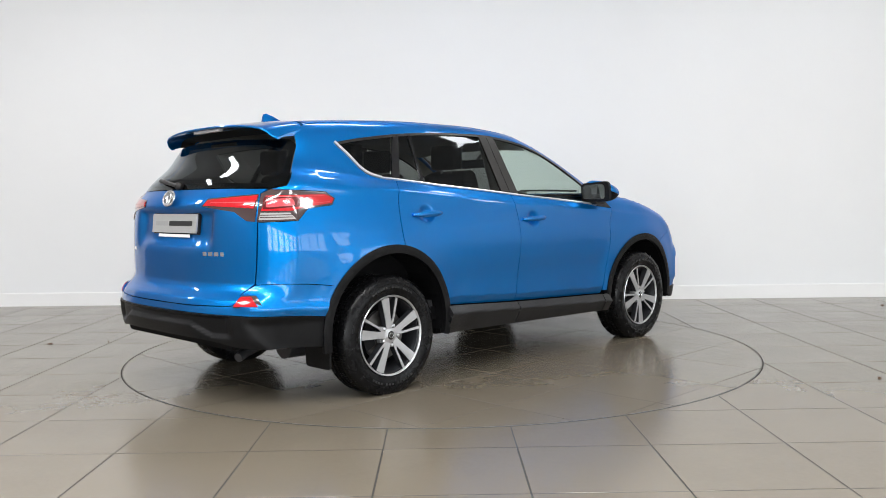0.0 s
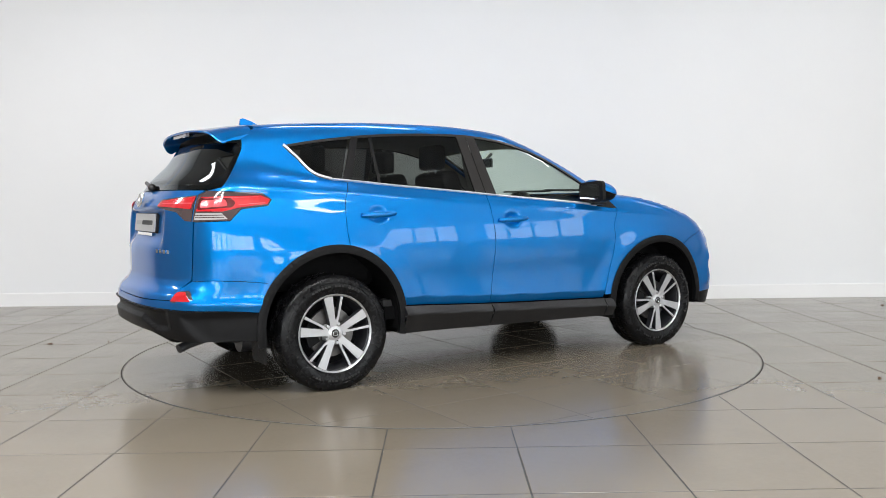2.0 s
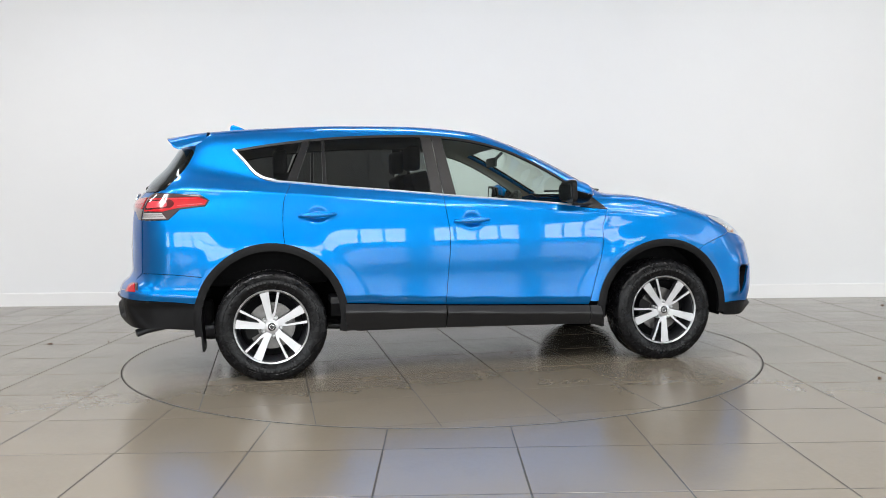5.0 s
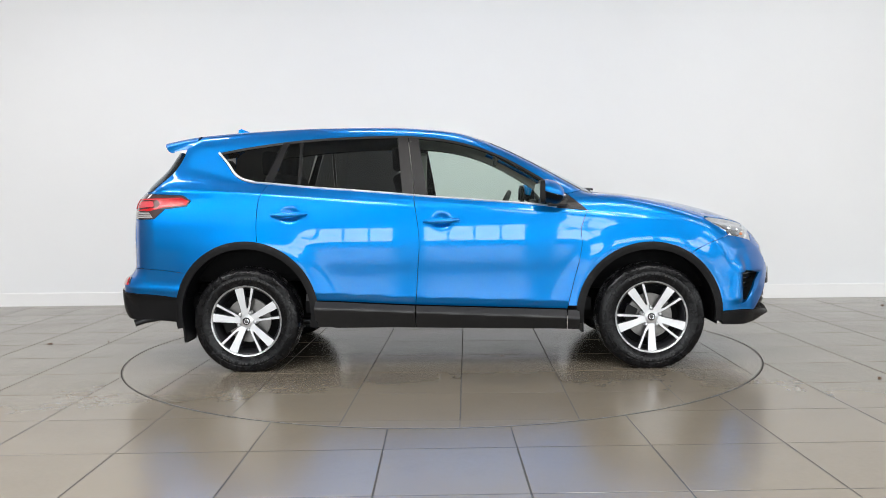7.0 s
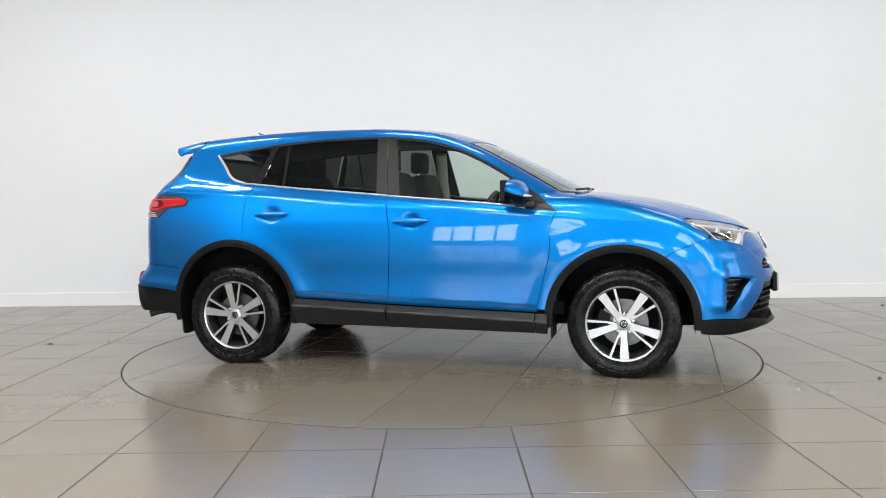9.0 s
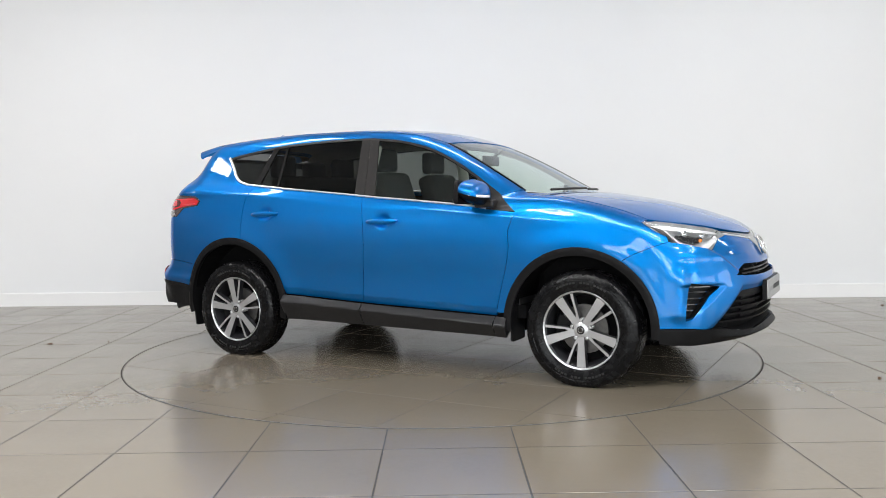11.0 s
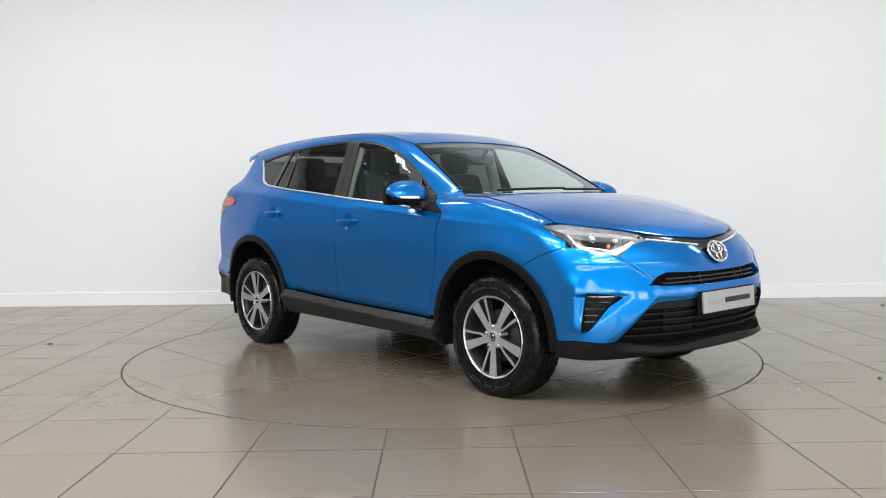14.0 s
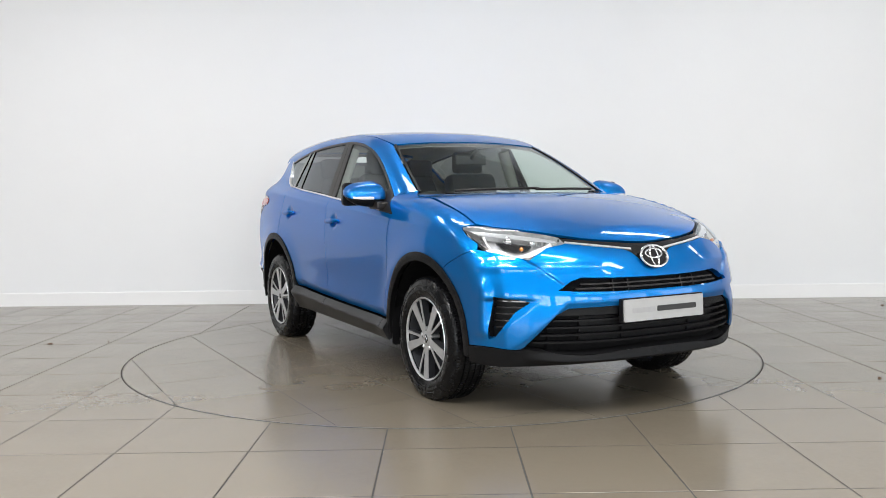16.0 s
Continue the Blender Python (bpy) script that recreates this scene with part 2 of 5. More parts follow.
NOSE = curve([(0.1, 2.10), (0.2, 2.18), (0.3, 2.235), (0.4, 2.262), (0.5, 2.27), (0.6, 2.265), (0.7, 2.245), (0.8, 2.205), (0.9, 2.14), (1.0, 2.05)])
TAIL = curve([(0.1, -2.08), (0.22, -2.18), (0.32, -2.28), (0.42, -2.325), (0.52, -2.335), (0.60, -2.315), (0.655, -2.262), (0.70, -2.245), (0.85, -2.245), (1.0, -2.238), (1.1, -2.222), (1.16, -2.19), (1.23, -2.122), (1.3, -2.062)])
CAB_TOP = curve([(-2.6, 1.53), (-2.05, 1.568), (-1.7, 1.605), (-1.25, 1.636), (-0.8, 1.650), (-0.4, 1.648), (-0.1, 1.630), (0.1, 1.604), (0.25, 1.560), (0.4, 1.502), (0.6, 1.408), (0.8, 1.303), (1.0, 1.192), (1.2, 1.07), (1.4, 0.94)])
CAB_REAR = curve([(0.9, -2.165), (1.08, -2.164), (1.17, -2.13), (1.3, -2.055), (1.45, -1.955), (1.55, -1.883), (1.65, -1.80)])


def solid(x, y, z):
    """Negative inside the body, zero on its skin."""
    ay = np.abs(y)
    flare = sum(0.016 * np.exp(-((np.hypot(x - c, z - 0.37) - 0.47) / 0.10) ** 2) for c in (-1.325, 1.32))
    off = z - (1.085 - 0.078 * x)
    crease = 0.007 * np.exp(0.4 - np.sqrt(0.16 + (off / np.where(off > 0, 0.015, 0.036)) ** 2)) * np.clip((1.5 - x) / 0.5, 0, 1)
    scoop = 0.0015 * np.exp(-((z - 0.58) / 0.11) ** 2) * np.exp(-(np.abs(x + 0.05) / 0.62) ** 4)
    side = ay - (SIDE_W(z) - SIDE_TAPER(x) + flare + crease - scoop)
    xs = x + 0.10 * y * y
    top = (z - (LOW_TOP(xs) - (0.03 + 0.055 * np.clip((x - 1.15) / 0.6, 0, 1) ** 1.5) * (ay / 0.85) ** 2.4)) * 0.95
    front = (x - (NOSE(z) - 0.33 * (ay / 0.85) ** 2.9)) * 0.95
    rear = ((TAIL(z) + 0.22 * (ay / 0.85) ** 3.0) - x) * 0.95
    low = smax(smax(smax(side, top, 0.06), front, 0.07), rear, 0.08)
    wc = 0.838 - 0.44 * (z - 1.17) - 0.048 * np.clip(x, 0, 2) ** 2 - 0.068 * np.clip(-0.8 - x, 0, 2) ** 1.5
    cside = (ay - wc) * 0.91
    cx = x + 0.10 * y * y
    ctop = (z - (CAB_TOP(cx) - 0.03 * (ay / 0.6) ** 2.4)) * 0.9
    crear = ((CAB_REAR(z) + 0.16 * (ay / 0.7) ** 2.6) - x) * 0.82
    cabin = smax(smax(smax(cside, ctop, 0.08), crear, 0.09), 1.107 - 0.088 * x - z, 0.01)
    return smin(low, cabin, 0.03 + 0.10 * np.clip((-1.35 - x) / 0.4, 0, 1))


def gradient(p, e=0.003):
    g = np.empty_like(p)
    for i in range(3):
        a, b = p.copy(), p.copy()
        a[:, i] += e
        b[:, i] -= e
        g[:, i] = solid(*a.T) - solid(*b.T)
    return g / np.maximum(np.linalg.norm(g, axis=1, keepdims=True), 1e-9)


def cast(o, d, reach=3.0, steps=150):
    """The first skin points along rays from o in the direction d."""
    ts = np.linspace(0, reach, steps)
    depth = np.stack([solid(*(o + d * t).T) for t in ts])
    miss = depth.min(0) >= 0
    k = np.clip(np.where(miss, np.argmin(depth, 0), np.argmax(depth < 0, 0)), 1, steps - 1)
    lo, hi = ts[k - 1].copy(), ts[k].copy()
    for _ in range(24):
        mid = (lo + hi) / 2
        s = solid(*(o + d * mid[:, None]).T) < 0
        hi, lo = np.where(s, mid, hi), np.where(s, lo, mid)
    return o + d * np.where(miss, ts[k], (lo + hi) / 2)[:, None]


class Side:
    """Seen from the right: (x, z)."""
    def lift(self, uv):
        o = np.stack([uv[:, 0], np.full(len(uv), -1.6), uv[:, 1]], 1)
        return cast(o, np.broadcast_to([0.0, 1.0, 0.0], o.shape), 1.6)

    def flat(self, p):
        return p[:, [0, 2]]


class Top:
    """Seen from above: (x, y)."""
    def lift(self, uv):
        o = np.stack([uv[:, 0], uv[:, 1], np.full(len(uv), 2.4)], 1)
        return cast(o, np.broadcast_to([0.0, 0.0, -1.0], o.shape), 2.2)

    def flat(self, p):
        return p[:, :2]


class Wrap:
    """Round an upright axis at x = c: (arc, z); s = 1 for the front end, -1 for the tail."""
    def __init__(self, c, s):
        self.c, self.s = c, s

    def lift(self, uv):
        a = uv[:, 0]
        d = np.stack([self.s * np.cos(a), np.sin(a), 0 * a], 1)
        o = np.stack([self.c + 0 * a, 0 * a, uv[:, 1]], 1) + d * 1.9
        return cast(o, -d, 1.85)

    def flat(self, p):
        return np.stack([np.arctan2(p[:, 1], self.s * (p[:, 0] - self.c)), p[:, 2]], 1)


SIDE, TOP, FRONT, BACK = Side(), Top(), Wrap(1.35, 1), Wrap(-1.4, -1)


def stroke(pts, n=8):
    """A smooth line through the points."""
    p = np.array(pts, float)
    if len(p) < 3:
        return p
    q = np.vstack([2 * p[0] - p[1], p, 2 * p[-1] - p[-2]])
    out = []
    for i in range(1, len(q) - 2):
        t = np.linspace(0, 1, n, endpoint=False)[:, None]
        a, b, c, d = q[i - 1], q[i], q[i + 1], q[i + 2]
        out.append(0.5 * (2 * b + (c - a) * t + (2 * a - 5 * b + 4 * c - d) * t ** 2 + (3 * b - a - 3 * c + d) * t ** 3))
    return np.vstack(out + [p[-1:]])


def arc(cx, cz, r, a0, a1, n=40):
    a = np.radians(np.linspace(a0, a1, n))
    return np.stack([cx + r * np.cos(a), cz + r * np.sin(a)], 1)


def ring_of(*strokes):
    """Strokes joined end to end into one closed outline."""
    p = np.vstack([np.atleast_2d(s) for s in strokes])
    keep = np.linalg.norm(p - np.roll(p, 1, 0), axis=1) > 1e-4
    return p[keep]


def rounded(pts, r, n=5):
    p = [np.array(q, float) for q in pts]
    out = []
    for i in range(len(p)):
        a, b, c = p[i - 1], p[i], p[(i + 1) % len(p)]
        u, v = a - b, c - b
        rr = min(r, 0.45 * np.linalg.norm(u), 0.45 * np.linalg.norm(v))
        s, e = b + u / np.linalg.norm(u) * rr, b + v / np.linalg.norm(v) * rr
        for t in np.linspace(0, 1, n):
            out.append((1 - t) ** 2 * s + 2 * t * (1 - t) * b + t * t * e)
    return np.array(out)


def signed(p):
    q = np.roll(p, -1, 0)
    return 0.5 * np.sum(p[:, 0] * q[:, 1] - q[:, 0] * p[:, 1])


def inset(p, d):
    """The outline moved inwards by d."""
    if not d:
        return p
    e = np.roll(p, -1, 0) - np.roll(p, 1, 0)
    e /= np.maximum(np.linalg.norm(e, axis=1, keepdims=True), 1e-9)
    n = np.stack([-e[:, 1], e[:, 0]], 1) * (1 if signed(p) > 0 else -1)
    return p + n * d


def dense(p, step):
    out = []
    for a, b in zip(p, np.roll(p, -1, 0)):
        n = max(1, int(np.ceil(np.linalg.norm(b - a) / step)))
        out.append(a + (b - a) * np.linspace(0, 1, n, endpoint=False)[:, None])
    return np.vstack(out)


def within(q, poly):
    x, y = q[:, 0][:, None], q[:, 1][:, None]
    a, b = poly, np.roll(poly, -1, 0)
    cond = (a[:, 1] > y) != (b[:, 1] > y)
    dy = np.where(np.abs(b[:, 1] - a[:, 1]) < 1e-12, 1e-12, b[:, 1] - a[:, 1])
    return (np.sum(cond & (x < (b[:, 0] - a[:, 0]) * (y - a[:, 1]) / dy + a[:, 0]), 1) % 2) == 1


def fill(outline, holes=(), step=0.03, rows=None):
    """Triangles over a flat outline with holes: points and faces."""
    loops = [dense(np.asarray(p), step * 0.6) for p in (outline, *holes)]
    pts, edges, k = [], [], 0
    for lp in loops:
        n = len(lp)
        pts.append(lp)
        edges += [(k + i, k + (i + 1) % n) for i in range(n)]
        k += n
    rim = np.vstack(pts)
    lo, hi = loops[0].min(0), loops[0].max(0)
    gx, gy = np.meshgrid(np.arange(lo[0] + step / 2, hi[0], step), np.arange(lo[1] + step / 2, hi[1], step))
    g = np.stack([gx.ravel(), gy.ravel()], 1)
    if len(g):
        ok = within(g, loops[0])
        for h in loops[1:]:
            ok &= ~within(g, h)
        g = g[ok]
    if len(g):
        near = np.array([np.min(np.sum((rim - q) ** 2, 1)) for q in g])
        g = g[near > (0.4 * step) ** 2]
    if rows is not None and len(g):
        ok = within(rows, loops[0])
        for h in loops[1:]:
            ok &= ~within(rows, h)
        rows = rows[ok]
        rows = rows[np.array([np.min(np.sum((rim - q) ** 2, 1)) for q in rows]) > 0.007 ** 2] if len(rows) else rows
        if len(rows):
            g = np.vstack([g[np.array([np.min(np.sum((rows - q) ** 2, 1)) for q in g]) > 0.009 ** 2], rows])
    allp = np.vstack([rim, g]) if len(g) else rim
    vs, _, fs, _, _, _ = delaunay_2d_cdt([Vector(p) for p in allp], edges, [], 0, 1e-6)
    v = np.array([tuple(q) for q in vs])
    f = np.array([t for t in fs if len(t) == 3])
    c = v[f].mean(1)
    ok = within(c, loops[0])
    for h in loops[1:]:
        ok &= ~within(c, h)
    return v, f[ok]


def skin(name, chart, outline, mat, parent, label="", holes=(), step=0.03, off=0.0, depth=0.014, gap=0.002, mirror=True, dent=None, rows=None):
    """One panel of the body: an outline laid on the solid's skin, raised by off, with turned-in edges; and its twin on the left."""
    v, f = fill(inset(np.asarray(outline), gap), [inset(np.asarray(h), -gap) for h in holes], step, rows)
    p = chart.lift(v)
    nrm = gradient(p)
    p = p + nrm * off
    if dent is not None:
        e, base, n0 = 0.004, dent(p), nrm
        t1 = np.cross(n0, np.where(np.abs(n0[:, 2:]) < 0.8, [[0.0, 0.0, 1.0]], [[1.0, 0.0, 0.0]]))
        t1 /= np.linalg.norm(t1, axis=1, keepdims=True)
        t2 = np.cross(n0, t1)
        s1 = (dent(p + e * t1) - dent(p - e * t1))[:, None] / (2 * e)
        s2 = (dent(p + e * t2) - dent(p - e * t2))[:, None] / (2 * e)
        nrm = n0 - s1 * t1 - s2 * t2
        nrm /= np.linalg.norm(nrm, axis=1, keepdims=True)
        p = p + n0 * base[:, None]
    a, b, c = p[f[:, 0]], p[f[:, 1]], p[f[:, 2]]
    flip = np.einsum("ij,ij->i", np.cross(b - a, c - a), nrm[f[:, 0]]) < 0
    f[flip] = f[flip][:, ::-1]
    count = {}
    for t in f:
        for i in range(3):
            e = (t[i], t[(i + 1) % 3])
            key = (min(e), max(e))
            count[key] = None if key in count else e
    rim = [e for e in count.values() if e]
    n = len(p)
    verts, faces, normals = [p], [tuple(t) for t in f], [nrm]
    if depth:
        used = sorted({i for e in rim for i in e})
        at = {i: k for k, i in enumerate(used)}
        verts += [p[used], p[used] - nrm[used] * depth]
        normals += [np.zeros((2 * len(used), 3))]
        m = len(used)
        faces += [(n + at[j], n + at[i], n + m + at[i], n + m + at[j]) for i, j in rim]
    verts, normals = np.vstack(verts), np.vstack(normals)
    made = []
    for side in ((1, -1) if mirror else (1,)):
        vv, nn = verts * [1, side, 1], normals * [1, side, 1]
        ff = faces if side == 1 else [t[::-1] for t in faces]
        me = mesh_of(name, vv, ff, mat)
        me.shade_smooth()
        me.normals_split_custom_set_from_vertices([tuple(q) for q in nn])
        made.append(link(name, me, mat, parent, label))
    return made


def crease_rows():
    """Rows of points along the shoulder crease, seen from the side."""
    x = np.arange(-2.05, 1.5, 0.016)
    return np.vstack([np.stack([x + 0.008 * (k % 2), 1.085 - 0.078 * x + d], 1) for k, d in enumerate((-0.034, -0.020, -0.009, -0.002, 0.006, 0.015, 0.027))])


def on_side(pts):
    return SIDE.lift(np.asarray(pts, float))



# ---- the room ----
TILE_SIZE, TILE_X, TILE_Y, JOINT = 0.607, 0.332, -2.612, 0.0062
WALL_Y, WALL_TILT = 2.93, -0.035


def build_room():
    x0, x1, y0, y1 = ROOM
    bm = bmesh.new()
    box(bm, x0 - 0.3, x1 + 0.3, y0 - 0.3, y1 + 0.6, -0.3, -0.0012)
    floor = tagged(part("floor", bm, GROUT), "showroom floor of grey-beige square tiles with dark joints", "floor", kind="structure")
    bm = bmesh.new()
    lo, hi = WALL_Y + WALL_TILT * x0, WALL_Y + WALL_TILT * x1
    plate_bm(bm, [(x0 - 0.3, lo), (x1 + 0.3, hi), (x1 + 0.3, hi + 0.3), (x0 - 0.3, lo + 0.3)], -0.006, CEIL_Z)
    tagged(part("wall_north", bm, WALL), "plain white painted showroom wall", "wall", kind="structure")
    bm = bmesh.new()
    plate_bm(bm, [(x0, lo - 0.018), (x1, hi - 0.018), (x1, hi + 0.001), (x0, lo + 0.001)], -0.004, 0.15)
    bmesh.ops.bevel(bm, geom=[e for e in bm.edges if all(v.co.z > 0.1 for v in e.verts)], offset=0.006, segments=2, affect="EDGES")
    tagged(part("baseboard", bm, SKIRT), "white painted skirting board along the wall", "baseboard", kind="structure")
    bm = bmesh.new()
    box(bm, x0 - 0.3, x0, y0, y1 + 0.6, -0.006, CEIL_Z)
    tagged(part("wall_west", bm, UNSEEN_WALL), "plain unseen showroom wall, grey to darken the car's reflections", "wall", kind="structure")
    # unseen east wall, left white so the car's right side reflects brighter
    bm = bmesh.new()
    stops = [y0] + [q for wy, ww in EAST_WINDOWS for q in (wy - ww / 2, wy + ww / 2)] + [y1 + 0.6]
    for a, b in zip(stops[::2], stops[1::2]):
        box(bm, x1, x1 + 0.3, a, b, -0.006, CEIL_Z)
    for wy, ww in EAST_WINDOWS:
        box(bm, x1, x1 + 0.3, wy - ww / 2, wy + ww / 2, -0.006, SILL_Z)
        box(bm, x1, x1 + 0.3, wy - ww / 2, wy + ww / 2, HEAD_Z, CEIL_Z)
    tagged(part("wall_east", bm, WALL), "white painted showroom wall with high windows", "wall", kind="structure")
    # the south wall has tall glazed openings
    bm = bmesh.new()
    edges = [x0]
    for wx, ww in WINDOWS:
        edges += [wx - ww / 2, wx + ww / 2]
    edges.append(x1)
    for a, b in zip(edges[::2], edges[1::2]):
        box(bm, a, b, y0 - 0.3, y0, -0.006, CEIL_Z)
    for wx, ww in WINDOWS:
        box(bm, wx - ww / 2, wx + ww / 2, y0 - 0.3, y0, -0.006, SILL_Z)
        box(bm, wx - ww / 2, wx + ww / 2, y0 - 0.3, y0, HEAD_Z, CEIL_Z)
    tagged(part("wall_south", bm, UNSEEN_WALL), "grey wall with a row of high windows", "wall", kind="structure")
    # glazing bars of the windows
    mid = (SILL_Z + HEAD_Z) / 2
    for k, (m, ww) in enumerate([(pose(wx, y0, mid), ww) for wx, ww in WINDOWS] + [(pose(x1, wy, mid, 0, 0, 90), ww) for wy, ww in EAST_WINDOWS]):
        hw, hh = ww / 2, (HEAD_Z - SILL_Z) / 2
        win = tagged(new("window_%d" % (k + 1)), "tall showroom window with slim grey glazing bars", "window", kind="structure")
        win.matrix_world = m
        for u in (-hw + 0.02, -hw / 2, 0.0, hw / 2, hw - 0.02):
            part("glazing_bar", box(bmesh.new(), u - 0.022, u + 0.022, 0.056, 0.10, -hh, hh, 0.004), BEAM, win)
        for v in (-hh + 0.02, hh * 0.35, hh - 0.02):
            part("glazing_bar", box(bmesh.new(), -hw, hw, 0.062, 0.094, v - 0.02, v + 0.02, 0.004), BEAM, win)
    bm = bmesh.new()
    box(bm, x0 - 0.3, x1 + 0.3, y0 - 0.3, y1 + 0.6, CEIL_Z, CEIL_Z + 0.2)
    tagged(part("ceiling", bm, CEILING), "pale painted showroom ceiling", "ceiling", kind="structure")
    lampm = glow("lamp_diffuser", (1.0, 0.98, 0.95), 6.0)
    # one fitting per lamp, the added wall-brightening row included
    for lx, ly in LAMPS:
        bm = bmesh.new()
        box(bm, lx - 1.04, lx + 1.04, ly - 0.24, ly + 0.24, CEIL_Z - 0.07, CEIL_Z + 0.01, 0.01)
        lamp = tagged(part("ceiling_light", bm, SKIRT), "long white ceiling light fitting out of view, those by the wall added", "ceiling light", group="ceiling lights")
        bm = bmesh.new()
        box(bm, lx - 1.0, lx + 1.0, ly - 0.2, ly + 0.2, CEIL_Z - 0.08, CEIL_Z - 0.071)
        part("diffuser", bm, lampm, lamp)
    return floor


FLOOR = build_room()


def spin(t):
    return pose(0, 0, 0, 0, 0, TURN_START + TURN_RATE * t)


def build_tiles(owner, x_line, y_line, reach, table, joint):
    """Square tiles between the joints; those on the table's rim are cut to its circle."""
    s, g = TILE_SIZE, joint / 2
    bm = bmesh.new()
    box(bm, g - s / 2, s / 2 - g, g - s / 2, s / 2 - g, -0.006, 0.0)
    bmesh.ops.bevel(bm, geom=[e for e in bm.edges if all(v.co.z > -0.001 for v in e.verts)], offset=0.0015, segments=1, affect="EDGES")
    whole = bpy.data.meshes.new("tile")
    bm.to_mesh(whole)
    bm.free()
    whole.materials.append(TILE)
    rim = TABLE_R - 0.008 if table else TABLE_R + 0.006
    ang = np.linspace(0, 2 * np.pi, 240, endpoint=False)
    circle = np.stack([rim * np.cos(ang), rim * np.sin(ang)], 1)
    i0, i1 = int((reach[0] - x_line) // s), int((reach[1] - x_line) // s) + 1
    j0, j1 = int((reach[2] - y_line) // s), int((reach[3] - y_line) // s) + 1
    for i in range(i0, i1):
        for j in range(j0, j1):
            cx, cy = x_line + (i + 0.5) * s, y_line + (j + 0.5) * s
            h = s / 2 - g
            near = np.hypot(max(abs(cx) - h, 0), max(abs(cy) - h, 0))
            far = np.hypot(abs(cx) + h, abs(cy) + h)
            if (far < rim if table else near > rim):
                ob = link("tile", whole, None, owner)
                ob.location = (cx, cy, 0)
                continue
            if (near > rim if table else far < rim):
                continue
            sq = dense(np.array([(cx - h, cy - h), (cx + h, cy - h), (cx + h, cy + h), (cx - h, cy + h)]), 0.1)
            inside = np.abs(circle - [cx, cy]).max(1) < h
            pts = np.vstack([sq, circle[inside]])
            n = len(sq)
            edges = [(k, (k + 1) % n) for k in range(n)]
            idx = np.flatnonzero(inside)
            pos = {a: n + k for k, a in enumerate(idx)}
            # the arc, drawn out past the tile so that it cuts the sides
            allc = [Vector(p) for p in pts]
            extra = []
            for a in idx:
                b = (a + 1) % len(circle)
                if b in pos:
                    extra.append((pos[a], pos[b]))
                else:
                    allc.append(Vector(circle[b]))
                    extra.append((pos[a], len(allc) - 1))
                c = (a - 1) % len(circle)
                if c not in pos:
                    allc.append(Vector(circle[c]))
                    extra.append((pos[a], len(allc) - 1))
            vs, _, fs, _, _, _ = delaunay_2d_cdt(allc, edges + extra, [], 0, 1e-6)
            v = np.array([tuple(q) for q in vs])
            good = []
            for t in fs:
                if len(t) != 3:
                    continue
                c = v[list(t)].mean(0)
                if abs(c[0] - cx) < h and abs(c[1] - cy) < h and (np.hypot(*c) < rim) == table:
                    good.append(tuple(t))
            if not good or len(good) < 2:
                continue
            used = sorted({k for t in good for k in t})
            at = {k: m for m, k in enumerate(used)}
            n = len(used)
            V = [(v[k][0] - cx, v[k][1] - cy, 0.0) for k in used] + [(v[k][0] - cx, v[k][1] - cy, -0.006) for k in used]
            F = [tuple(at[k] for k in t) for t in good]
            seen = {}
            for t in F:
                for k in range(3):
                    e = (t[k], t[(k + 1) % 3])
                    key = (min(e), max(e))
                    seen[key] = None if key in seen else e
            F += [(b, a, a + n, b + n) for a, b in [e for e in seen.values() if e]]
            ob = link("tile", mesh_of("tile", V, F, TILE), None, owner)
            ob.location = (cx, cy, 0)


def tile_field(near):
    """The tiles of the rest of the room, one sheet."""
    s, g = TILE_SIZE, JOINT / 2
    i0, i1, j0, j1 = (int((near[0] - TILE_X) // s), int((near[1] - TILE_X) // s) + 1, int((near[2] - TILE_Y) // s), int((near[3] - TILE_Y) // s) + 1)
    V, F = [], []
    for i in range(int((ROOM[0] - TILE_X) // s), int((ROOM[1] - TILE_X) // s) + 1):
        for j in range(int((ROOM[2] - TILE_Y) // s), j1):
            if i0 <= i < i1 and j0 <= j < j1:
                continue
            x, y, n = TILE_X + i * s, TILE_Y + j * s, len(V)
            V += [(u, v, w) for w in (0.0, -0.006) for u, v in ((x + g, y + g), (x + s - g, y + g), (x + s - g, y + s - g), (x + g, y + s - g))]
            F += [(n, n + 1, n + 2, n + 3)] + [(n + k, n + 4 + k, n + 4 + (k + 1) % 4, n + (k + 1) % 4) for k in range(4)]
    ob = link("tile_field", mesh_of("tile_field", V, F, TILE), None, FLOOR)
    return tagged(ob, "grey-beige square floor tiles farther off", kind="stuff")


# ---- the turntable ----
bm = bmesh.new()
for r0, r1, z0, z1 in ((0.0, TABLE_R - 0.004, -0.03, -0.0008),):
    bmesh.ops.create_cone(bm, cap_ends=True, segments=192, radius1=r1, radius2=r1, depth=z1 - z0, matrix=Matrix.Translation((0, 0, (z0 + z1) / 2)))
TABLE = tagged(part("turntable", bm, GROUT), "round tiled turntable set flush in the floor", "turntable", kind="structure")
part("rim", lathe([(TABLE_R - 0.008, -0.02), (TABLE_R - 0.008, 0.001), (TABLE_R - 0.003, 0.001), (TABLE_R - 0.003, -0.02), (TABLE_R - 0.008, -0.02)], 192), STEEL_RING, TABLE, "thin dark metal edging").matrix_local = Matrix.Rotation(radians(90), 4, "X")

# ---- the car ----
CAR = tagged(new("car"), "bright blue metallic five-door SUV on the turntable", "car")
